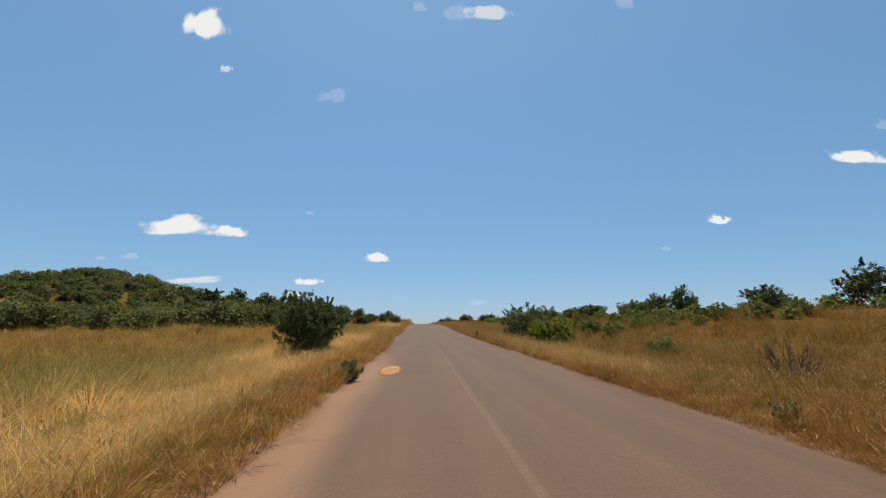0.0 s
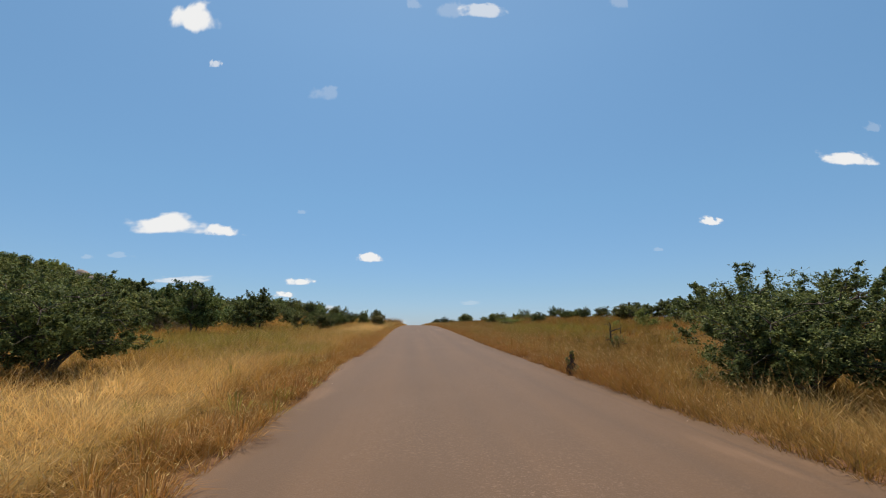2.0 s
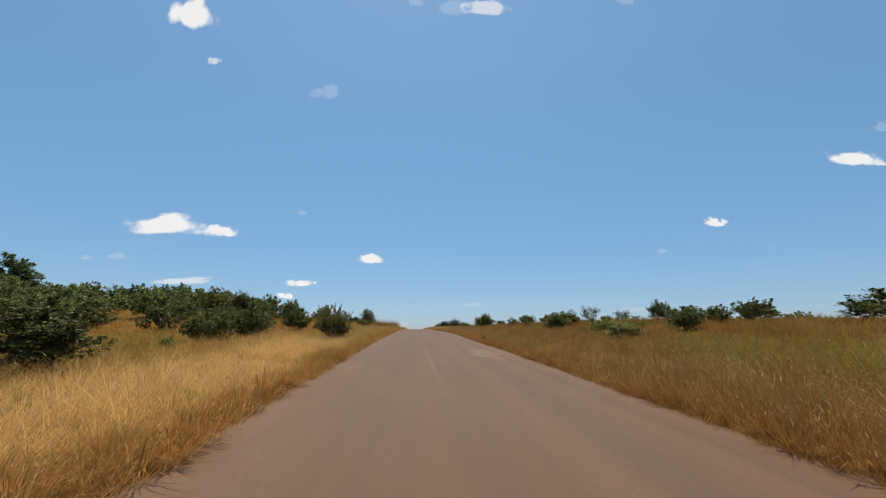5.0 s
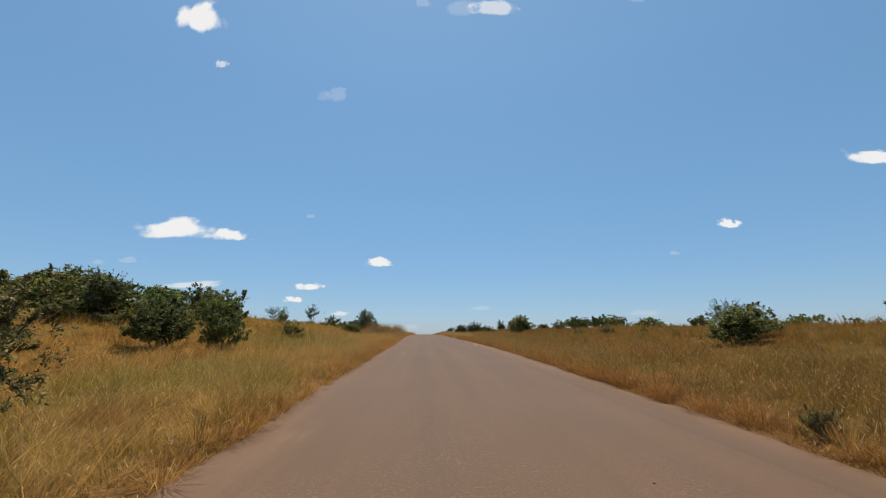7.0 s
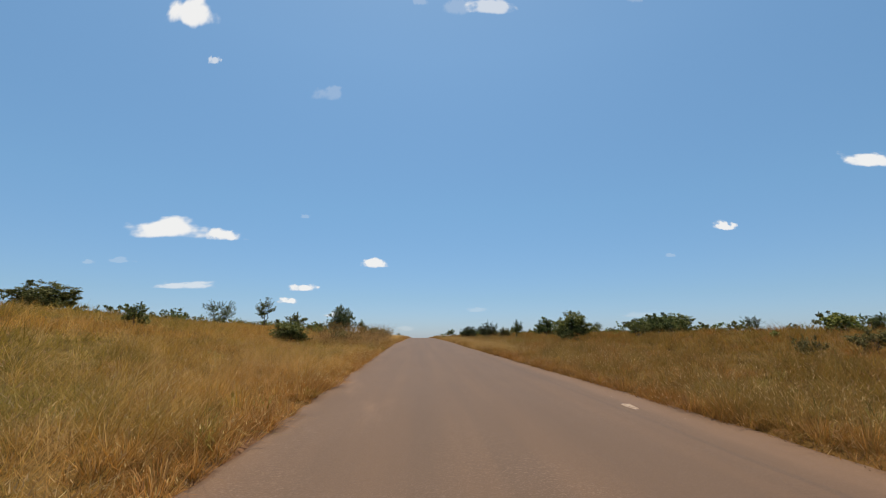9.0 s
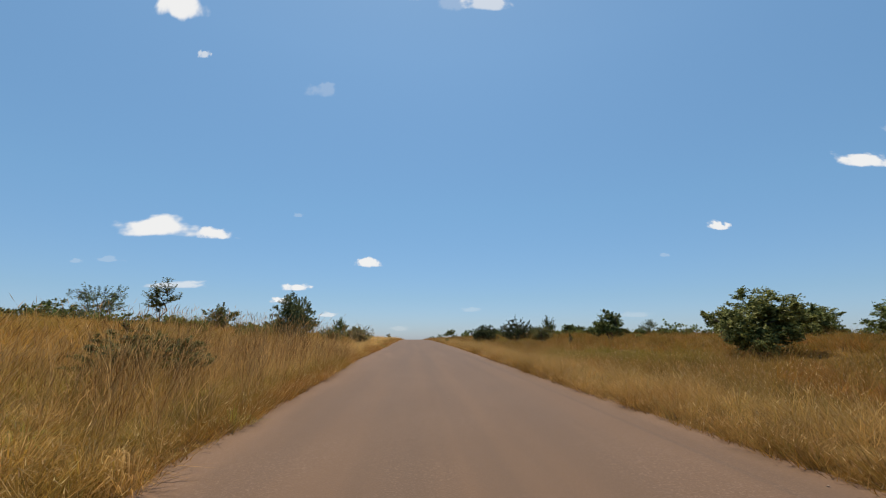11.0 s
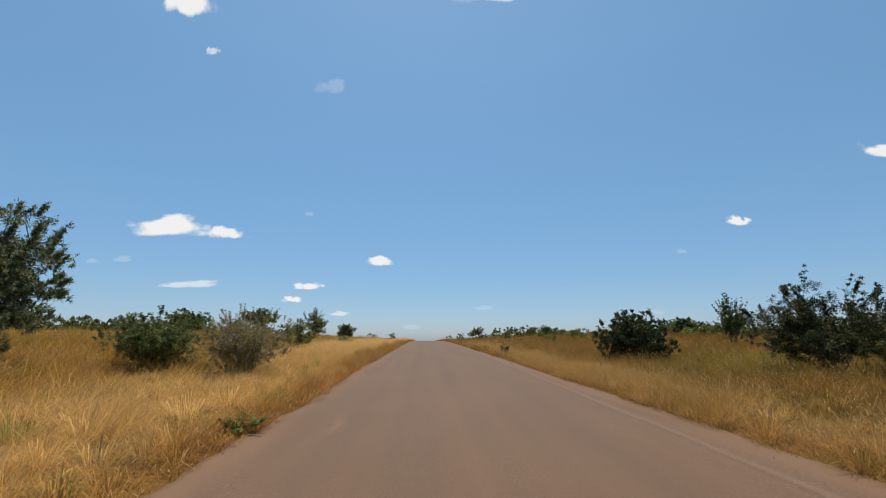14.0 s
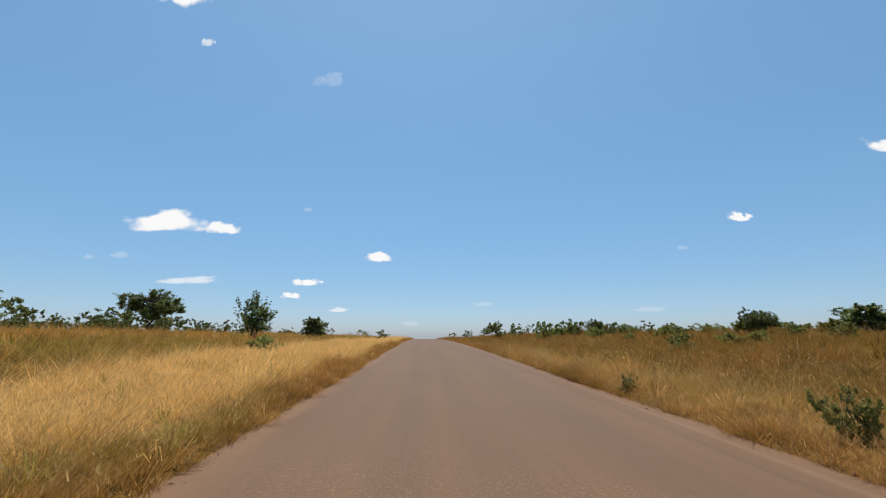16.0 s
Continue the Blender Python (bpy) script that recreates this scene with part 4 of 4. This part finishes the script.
plant("leafy_thicket", 13.2, 171.4, 2.8, 1.7)
plant("upright_tree", 18.9, 186.6, 1.9, 3.2)
plant("stump", 13.0, 162.6, 0.4, 0.95)
plant("flat_topped_tree", 37.2, 175.5, 3.5, 2.65)
plant("thin_tree", 11.9, 167.4, 1.1, 1.8)
plant("small_tree", 31.6, 212.0, 4.0, 2.2)
plant("bush", 36.5, 209.5, 2.4, 2.3)
plant("bush", 38.5, 217.0, 3.3, 1.8)
plant("small_tree", 43.0, 235.0, 3.7, 2.4)
plant("bush", 18.0, 234.7, 2.0, 1.3)
plant("bush", 20.7, 234.8, 2.6, 1.8)
plant("bush", 24.4, 213.6, 2.9, 1.9)
plant("small_tree", 10.6, 251.0, 4.0, 2.8)
plant("low_shrub", 12.1, 203.4, 1.3, 0.9)
plant("verge_shrub", 4.2, 187.25, 0.65, 0.66)
plant("twiggy_shrub", 3.6, 191.6, 0.5, 0.42)
plant("verge_shrub", 4.0, 100.9, 0.8, 0.28)
plant("verge_shrub", 3.6, 42.2, 0.4, 0.28)
plant("bush", 12.2, 80.6, 2.4, 0.85)
plant("bush", 17.2, 82.0, 2.4, 1.5)
plant("verge_shrub", 3.7, 5.8, 0.4, 0.35)


def scatter(kind, count, xs, ys, size, seed, group, keep=None):
    """Stands count plants of a kind at random over a stretch of land, none on the road."""
    rng = np.random.default_rng(seed)
    done = 0
    while done < count:
        x, y = rng.uniform(*xs), rng.uniform(*ys)
        if keep is not None and rng.uniform() > keep(x, y):
            continue
        s = rng.uniform(*size)
        root, w0, h0 = SPRINGS[kind][TAKEN.get(kind, 0) % len(SPRINGS[kind])]
        plant(kind, x, y, w0 * s * rng.uniform(0.85, 1.2) * 0.9, h0 * s * 0.9, rng.uniform(0, 360), group, sink=0.05)
        done += 1


scatter("hill_bush", 190, (-100, -30), (28, 128), (0.9, 1.4), 1, "bushes on the wooded hill", lambda x, y: float(np.exp(-((x + 62) / 24) ** 2 - ((y - 86) / 32) ** 2)) + 0.05)
scatter("hill_bush", 110, (-44, -20), (42, 124), (1.0, 1.5), 2, "belt of bushes below the hill", lambda x, y: 1.0 if x < -17 - 0.06 * abs(y - 60) else 0.0)
def hill_scrub(count, seed):
    """The scrub that fills the slope between the bushes, one mesh of leaves."""
    rng = np.random.default_rng(seed)
    vs, fs, base = [], [], 0
    stock = []
    for root, w0, h0 in SPRINGS["hill_bush"]:
        me = [c for c in root.children if c.name.startswith("foliage")][0].data
        v, f = np.empty(3 * len(me.vertices), np.float32), np.empty(len(me.loops), np.int32)
        me.vertices.foreach_get("co", v)
        me.loops.foreach_get("vertex_index", f)
        stock.append((v.reshape(-1, 3), f.reshape(len(me.polygons), -1)))
    for k in range(count):
        x, y = -64 + 22 * rng.normal(), 84 + 23 * rng.normal()
        if x > -32 or x < -105:
            continue
        v, f = stock[k % len(stock)]
        a, s, u = rng.uniform(0, 2 * np.pi), rng.uniform(0.8, 1.3), rng.uniform(0.65, 1.05)
        turned = np.stack((v[:, 0] * math.cos(a) - v[:, 1] * math.sin(a), v[:, 0] * math.sin(a) + v[:, 1] * math.cos(a), v[:, 2] * u / s), 1) * s
        vs.append(turned + (x, y, float(land_z(x, y)) - 0.1))
        fs.append(f + base)
        base += len(v)
    ob = new("hill_scrub", mesh_of("hill_scrub", np.concatenate(vs), np.concatenate(fs), LEAF_OLIVE))
    tagged(ob, "dense olive-green scrub covering the wooded hill", "scrub", kind="stuff")


hill_scrub(330, 5)
scatter("small_tree", 8, (-26, -16), (46, 68), (1.2, 1.7), 16, "trees at the foot of the hill")
scatter("low_shrub", 140, (15, 42), (22, 60), (0.8, 1.4), 9, "low shrubs on the rise")
scatter("low_shrub", 22, (10.5, 18), (23, 33), (0.6, 1.0), 13, "low shrubs on the rise")
scatter("low_shrub", 100, (12, 50), (196, 262), (0.9, 1.6), 10, "low shrubs on the rise")
scatter("bush", 34, (33, 62), (178, 206), (0.38, 0.62), 12, "bushes along the far rise")
scatter("low_shrub", 22, (16, 46), (62, 190), (0.4, 0.8), 11, "low shrubs in the grass")
scatter("verge_shrub", 26, (-26, -14.5), (160, 175), (1.0, 1.5), 12, "hedge of light-green shrubs")
scatter("low_shrub", 26, (-30, -9), (20, 84), (0.4, 0.9), 13, "low shrubs in the grass")


def boulder(x, y, w, h, seed):
    """One rounded granite boulder half sunk in the hill."""
    rng = np.random.default_rng(seed)
    bm = bmesh.new()
    bmesh.ops.create_icosphere(bm, subdivisions=3, radius=1.0)
    ph = rng.uniform(0, 6.28, 6)
    for q in bm.verts:
        c = q.co
        k = 1 + 0.12 * math.sin(2.1 * c.x + ph[0]) * math.sin(2.3 * c.y + ph[1]) + 0.08 * math.sin(4.2 * c.z + ph[2] + 3 * c.x) + 0.04 * math.sin(7 * c.y + ph[3])
        q.co = Vector((c.x * w / 2, c.y * w / 2, c.z * h * 0.7)) * k
        q.co.z += h * 0.3
    me = bpy.data.meshes.new("boulder")
    bm.to_mesh(me)
    bm.free()
    for p in me.polygons:
        p.use_smooth = True
    me.materials.append(ROCK)
    ob = new("boulder", me)
    ob.matrix_basis = pose(x, y, float(land_z(x, y)), 0, 0, seed * 40)
    tagged(ob, "large rounded granite boulder among bushes on the hill", "boulder", group="boulders on the hill")


for bx, by, bw, bh, bs in ((-56, 99, 3.2, 2.1, 1), (-54.5, 95.5, 2.4, 1.8, 4), (-58.5, 98.5, 2.8, 2.0, 2)):
    boulder(bx, by, bw, bh, bs)


def distant_scrub(count, xs, ys, size, seed, leaf, share=230):
    """Far bushes that run together, as one sheet of leaf clumps."""
    rng = np.random.default_rng(seed)
    vs, fs, base = [], [], 0
    for _ in range(count):
        x, y = rng.uniform(*xs), rng.uniform(*ys)
        s = rng.uniform(*size)
        w, h = s * rng.uniform(1.0, 1.7), s * rng.uniform(0.75, 1.1)
        low = h * 0.25 * (rng.uniform() < 0.4)
        cen = crown_points(rng, 26, w, h, low, 0.36, 6)
        size_of_leaf = (170 / share * s) ** 0.5
        v, f = leaves(rng, cen, np.full(26, 0.075 * h), 2 * share, 0.20 * size_of_leaf, 0.125 * size_of_leaf)
        v[:, 2] = np.maximum(v[:, 2], -0.1)
        vs.append(v + (x, y, float(land_z(x, y))))
        fs.append(f + base)
        base += len(v)
    ob = new("distant_scrub", mesh_of("distant_scrub", np.concatenate(vs), np.concatenate(fs), leaf))
    return tagged(ob, "far dark-green bushes scattered over the savanna", "bushes", kind="stuff")


distant_scrub(90, (-150, -40), (125, 240), (1.4, 3.2), 3, LEAF_DARK)
distant_scrub(170, (-120, -38), (205, 330), (2.2, 4.2), 14, LEAF_DARK, 170)
distant_scrub(50, (50, 150), (190, 330), (1.8, 3.4), 15, LEAF_OLIVE, 170)
distant_scrub(130, (36, 170), (0, 330), (1.2, 3.0), 5, LEAF_DARK)
distant_scrub(60, (34, 140), (20, 330), (1.6, 3.2), 6, LEAF_OLIVE)
distant_scrub(120, (-75, -43), (148, 216), (2.7, 3.9), 21, LEAF_DARK, 260)
distant_scrub(52, (-66, -24), (204, 244), (1.4, 2.4), 17, LEAF_DARK, 420)
distant_scrub(36, (8, 60), (228, 330), (1.0, 2.6), 7, LEAF_DARK)
distant_scrub(36, (-60, -7), (240, 330), (1.0, 2.6), 8, LEAF_OLIVE)

sand_patch(-2.13, 12.4, 0.34, 1.45, 3)
sand_patch(2.86, 110.1, 0.11, 0.30, 5, "cement_scab", PEBBLE, "pale flat scab of cement on the tar", "cement patch")


def pebbles(count, seed):
    """Pale grit that traffic throws about on the tar."""
    rng = np.random.default_rng(seed)
    oct_v = np.array(((1, 0, 0), (0, 1, 0), (-1, 0, 0), (0, -1, 0), (0, 0, 0.7), (0, 0, -0.7)), float)
    oct_f = np.array(((0, 1, 4), (1, 2, 4), (2, 3, 4), (3, 0, 4), (1, 0, 5), (2, 1, 5), (3, 2, 5), (0, 3, 5)))
    y = rng.uniform(2, 200, count)
    x = np.where(rng.uniform(0, 1, count) < 0.6, rng.choice((-1, 1), count) * rng.normal(2.95, 0.2, count), rng.uniform(-3, 3, count))
    size = 0.005 + 0.011 * rng.uniform(0, 1, count) ** 3
    c = np.stack((x, y, road_z(y) - 0.03 * (x / 3.15) ** 2 + size * 0.5), 1)
    v = (c[:, None] + oct_v[None] * size[:, None, None] * rng.uniform(0.7, 1.3, (count, 6, 1))).reshape(-1, 3)
    f = (oct_f[None] + 6 * np.arange(count)[:, None, None]).reshape(-1, 3)
    ob = new("pebbles", mesh_of("pebbles", v, f, PEBBLE))
    tagged(ob, "scattered pale grit on the tar", "pebbles", kind="stuff")


pebbles(320, 81)


# ---- grass ----
def grass_height(x, y):
    """How high the grass stands at a place, in metres."""
    ax = np.abs(x) - tar_edge(x, y)
    h = 0.29 + 0.10 * smooth(ax, 0.0, 0.9) + 0.03 * smooth(ax, 2, 6)
    h = h * (0.28 + 0.62 * smooth(value_noise(x, y * 0.7, 1.7, 21), 0.2, 0.8) + 0.85 * smooth(value_noise(x, y, 0.62, 22), 0.25, 0.85))
    h = h + 0.20 * np.exp(-((x + 6.0) / 2.2) ** 2 - ((y - 140) / 8.0) ** 4)
    return h


def grass(name, side, inner, outer, y0, y1, density, width, seed, tall, clump, plume=0.0, material=None):
    """One sheet of single blades between two distances from the edge of the tar."""
    rng = np.random.default_rng(seed)
    n = int((outer - inner) * (y1 - y0) * density)
    x = rng.uniform(inner, outer, n)
    y = rng.uniform(y0, y1, n)
    k = max(1, n // 22)
    cx, cy = rng.uniform(inner, outer, k), rng.uniform(y0, y1, k)
    pick = rng.integers(0, k, n)
    tuft = rng.uniform(0, 1, n) < 0.86
    stature = np.where(tuft, (0.45 + 0.95 * rng.uniform(0, 1, k) ** 1.4)[pick], 0.65)
    sway = rng.normal(0, 0.28, (k, 2))[pick] * tuft[:, None]
    x = np.where(tuft, np.maximum(inner, cx[pick] + rng.normal(0, clump, n)), x)
    y = np.where(tuft, cy[pick] + rng.normal(0, clump, n), y)
    x = side * (tar_edge(side, y) - 0.02 + x)
    h = grass_height(x, y) * tall * rng.uniform(0.6, 1.25, n) * stature
    thin = value_noise(x, y, 0.9, 23) + 0.25 * rng.uniform(0, 1, n) > 0.15
    x, y, h, sway = x[thin], y[thin], h[thin], sway[thin]
    n = len(x)
    z = land_z(x, y) - 0.01
    foot = np.stack((x, y, z), 1)
    lean = rng.normal(0, 0.62 if inner < 5 else 0.48, (n, 2)) + sway + (0.10 * side * -1, 0.03)
    lean = np.clip(lean, -0.95, 0.95)
    a = rng.uniform(0, np.pi, n)
    across = np.stack((np.cos(a), np.sin(a), 0 * a), 1) * (width * rng.uniform(0.6, 1.4, n))[:, None] / 2
    tip = foot + np.stack((lean[:, 0] * h * 1.25, lean[:, 1] * h * 1.25, h), 1)
    v = np.stack((foot + across, tip, foot - across), 1).reshape(-1, 3)
    f = 3 * np.arange(n)[:, None] + np.array((0, 1, 2))
    ob = new(name, mesh_of(name, v, f, material or GRASS))
    tagged(ob, "dry golden and rust-brown savanna grass", "grass", kind="stuff")
    if plume:
        pick = rng.uniform(0, 1, n) < plume
        d = unit(tip[pick] - foot[pick] + rng.normal(0, 0.06, (pick.sum(), 3)))
        s = unit(across[pick]) * 0.006 * (width / 0.0085)
        t, ln = tip[pick], (0.045 + 0.07 * rng.uniform(0, 1, pick.sum()))[:, None]
        v = np.stack((t - d * ln * 0.6 + s, t + d * ln * 0.4, t - d * ln * 0.6 - s), 1).reshape(-1, 3)
        ob = new("grass_plumes", mesh_of("grass_plumes", v, np.arange(3 * pick.sum()).reshape(-1, 3), PLUME))
        tagged(ob, "pale seed plumes on the tips of dry grass", "grass", kind="stuff")


def tussocks(side, count, y0, y1, seed, reach_out=1.5, big=1.0, per=76, width=0.0075, material=None, label="rounded straw-coloured grass tufts along the verge"):
    """Round tufts of grass, thickest along the edge of the tar."""
    rng = np.random.default_rng(seed)
    cx = (0.06 if side > 0 else -0.04) + rng.uniform(0, 1, count) ** (2.2 if reach_out < 2 else 1.0) * reach_out
    cy = rng.uniform(y0, y1, count)
    keep = value_noise(cx * (reach_out > 2), cy * (0.6 if reach_out > 2 else 1), 6.0 if reach_out < 2 else 2.6, 40 + side + seed % 7) > (0.26 if reach_out < 2 else 0.42)
    cx, cy = np.repeat(cx[keep], per), np.repeat(cy[keep], per)
    hh = np.repeat(rng.uniform(0.22, 0.46, keep.sum()) * (0.5 + 0.5 * big), per)
    n = len(cx)
    a, q = rng.uniform(0, 2 * np.pi, n), rng.uniform(0, 1, n) ** 0.5
    x = side * (tar_edge(side, cy) - 0.02 + cx) + np.cos(a) * q * 0.12 * big
    y = cy + np.sin(a) * q * 0.12 * big
    foot = np.stack((x, y, land_z(x, y) - 0.01), 1)
    h = hh * rng.uniform(0.75, 1.1, n) * (1.05 - 0.5 * q * q)
    reach = (0.10 + 0.85 * q) * hh
    way = np.stack((np.cos(a), np.sin(a)), 1) + rng.normal(0, 0.3, (n, 2))
    mid = foot + np.concatenate((way * (reach * 0.5)[:, None], (h * 0.78)[:, None]), 1)
    tip = foot + np.concatenate((way * (reach * 1.15)[:, None], (h * (1.0 - 0.45 * q))[:, None]), 1)
    across = np.stack((-np.sin(a), np.cos(a), 0 * a), 1) * (width * rng.uniform(0.6, 1.4, n))[:, None] / 2
    v = np.stack((foot, mid + across, tip, mid - across), 1).reshape(-1, 3)
    ob = new("grass_tussocks", mesh_of("grass_tussocks", v, 4 * np.arange(n)[:, None] + np.array((0, 1, 2, 3)), material or GRASS))
    tagged(ob, label, "grass", kind="stuff")


def litter(side, count, y0, y1, seed):
    """Dead stalks and crumbs of soil along the broken edge of the tar."""
    rng = np.random.default_rng(seed)
    y = rng.uniform(y0, y1, count)
    x = side * (tar_edge(side, y) + 0.02 + 0.16 * (value_noise(y, 0 * y, 1.3, 60 + side) - 0.5) + rng.normal(0.02, 0.09, count))
    z = np.maximum(land_z(x, y), road_z(y) - 0.03) + 0.012
    c = np.stack((x, y, z), 1)
    a = rng.uniform(0, np.pi, count)
    d = np.stack((np.cos(a), np.sin(a), rng.normal(0, 0.25, count)), 1) * rng.uniform(0.02, 0.075, (count, 1))
    s = np.stack((-np.sin(a), np.cos(a), rng.normal(0, 0.4, count)), 1) * rng.uniform(0.002, 0.007, (count, 1))
    v = np.stack((c - d, c + s, c + d, c - s), 1).reshape(-1, 3)
    ob = new("verge_litter", mesh_of("verge_litter", v, 4 * np.arange(count)[:, None] + np.array((0, 1, 2, 3)), LITTER))
    tagged(ob, "dead brown stalks and crumbs along the tar edge", "litter", kind="stuff")


def thatch(count, x0, x1, y0, y1, seed, material=None):
    """Tall reddish thatching grass with drooping heads."""
    rng = np.random.default_rng(seed)
    k = count // 14
    pick = rng.integers(0, k, count)
    x = rng.uniform(x0, x1, k)[pick] + rng.normal(0, 0.10, count)
    y = rng.uniform(y0, y1, k)[pick] + rng.normal(0, 0.10, count)
    foot = np.stack((x, y, land_z(x, y) - 0.01), 1)
    h = (0.6 + 1.3 * rng.uniform(0, 1, count) ** 1.6) * np.clip(1.15 - np.abs(y - (y0 + y1) / 2) / (y1 - y0) * 0.7, 0.4, 1)
    lean = rng.normal(0, 0.20, (count, 2)) + (0.05, 0.03)
    a = rng.uniform(0, np.pi, count)
    across = np.stack((np.cos(a), np.sin(a), 0 * a), 1) * 0.0036
    mid = foot + np.concatenate((lean * (h * 0.5)[:, None], (h * 0.55)[:, None]), 1)
    tip = foot + np.concatenate((lean * (h * 1.5)[:, None], h[:, None]), 1)
    v = np.stack((foot, mid + across, tip, mid - across), 1).reshape(-1, 3)
    d = unit(tip - mid)
    head = unit(across) * 0.0055
    v2 = np.stack((tip - d * 0.16, tip - d * 0.06 + head, tip + d * 0.05, tip - d * 0.06 - head), 1).reshape(-1, 3)
    f = 4 * np.arange(2 * count)[:, None] + np.array((0, 1, 2, 3))
    ob = new("thatch_grass", mesh_of("thatch_grass", np.concatenate((v, v2)), f, material or THATCH))
    tagged(ob, "tall reddish-brown thatching grass with thin seed heads", "grass", kind="stuff")


thatch(7000, -8.8, -3.9, 131, 149, 71)
thatch(56, -5.4, -4.0, 92.6, 95, 72, PLUME)


for side in (-1, 1):
    sd = 100 + 50 * side
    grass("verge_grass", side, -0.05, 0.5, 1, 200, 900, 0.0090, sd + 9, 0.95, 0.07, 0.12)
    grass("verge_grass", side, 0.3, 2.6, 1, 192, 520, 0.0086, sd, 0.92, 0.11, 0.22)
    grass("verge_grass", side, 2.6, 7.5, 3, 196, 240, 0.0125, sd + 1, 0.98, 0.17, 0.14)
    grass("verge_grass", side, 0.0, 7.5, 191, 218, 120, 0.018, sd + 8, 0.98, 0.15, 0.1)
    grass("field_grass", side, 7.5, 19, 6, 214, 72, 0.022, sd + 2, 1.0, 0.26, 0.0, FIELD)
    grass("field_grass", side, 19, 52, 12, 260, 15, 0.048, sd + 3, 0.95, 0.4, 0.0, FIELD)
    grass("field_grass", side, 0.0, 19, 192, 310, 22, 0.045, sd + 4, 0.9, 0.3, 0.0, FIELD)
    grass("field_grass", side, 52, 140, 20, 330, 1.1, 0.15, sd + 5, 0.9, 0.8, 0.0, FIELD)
    tussocks(side, 760, 1, 200, sd + 6)
    tussocks(side, 560, 2, 205, sd + 10, 7.0, 1.55, 56, 0.012)
    tussocks(side, 420, 2, 205, sd + 11, 5.5, 1.0, 50, 0.009, TUFT, "grass tufts still green among the dry grass")
    litter(side, 8000, 1, 192, sd + 7)


# ---- clouds ----
def cloud(x, y, z, w, h, material=None):
    """A small fair-weather cloud, a bulging sheet far away that glows in place of sunlight."""
    n = 14
    far = math.hypot(x, y, z) / y
    w, h = w * far ** 0.25, h * far ** 0.5
    u = np.linspace(-0.5, 0.5, n)
    U, V = np.meshgrid(u, u)
    bulge = -(0.25 - U * U - V * V) * 0.6 * h
    v = np.stack((U * w * 1.25, bulge, V * h * 1.5), 2).reshape(-1, 3)
    ob = new("cloud", mesh_of("cloud", v, grid_faces(n, n), material or HAZE_THICK, True))
    ob.matrix_basis = Matrix.Translation((x, y, z))
    ob.visible_shadow = False
    return tagged(ob, "small white fair-weather cloud in a blue sky", "cloud", group="clouds", kind="structure")


cloud(-806, 1439, 1134, 180, 115)
cloud(-771, 1536, 1026, 45, 36, HAZE_MID)
cloud(-1540, 2720, 672, 500, 128)
cloud(-1259, 2863, 679, 230, 84)
cloud(-396, 3919, 699, 222, 95)
cloud(-1089, 4130, 498, 273, 77)
cloud(-1201, 4129, 371, 204, 59)
cloud(-1967, 3796, 468, 471, 70, HAZE_MID)
cloud(-879, 4673, 279, 213, 53, HAZE_MID)
cloud(-124, 4762, 143, 205, 54, HAZE_THIN)
cloud(-2516, 3436, 600, 107, 36, HAZE_THIN)
cloud(-2362, 3539, 629, 232, 46, HAZE_THIN)
cloud(-482, 2107, 1257, 153, 86, HAZE_THIN)
cloud(158, 1741, 1495, 135, 97, HAZE_THIN)
cloud(318, 1727, 1487, 204, 75, HAZE_MID)
cloud(-6, 1733, 1514, 69, 59, HAZE_THIN)
cloud(892, 1565, 1430, 85, 75, HAZE_THIN)
cloud(2533, 3342, 948, 193, 72)
cloud(2627, 2232, 1036, 326, 75)
cloud(2669, 2108, 1179, 98, 52, HAZE_THIN)
cloud(612, 4446, 324, 203, 48, HAZE_THIN)
cloud(2156, 4123, 263, 376, 54, HAZE_THIN)
cloud(-887, 3353, 967, 83, 37, HAZE_THIN)
cloud(2255, 3682, 771, 101, 41, HAZE_THIN)
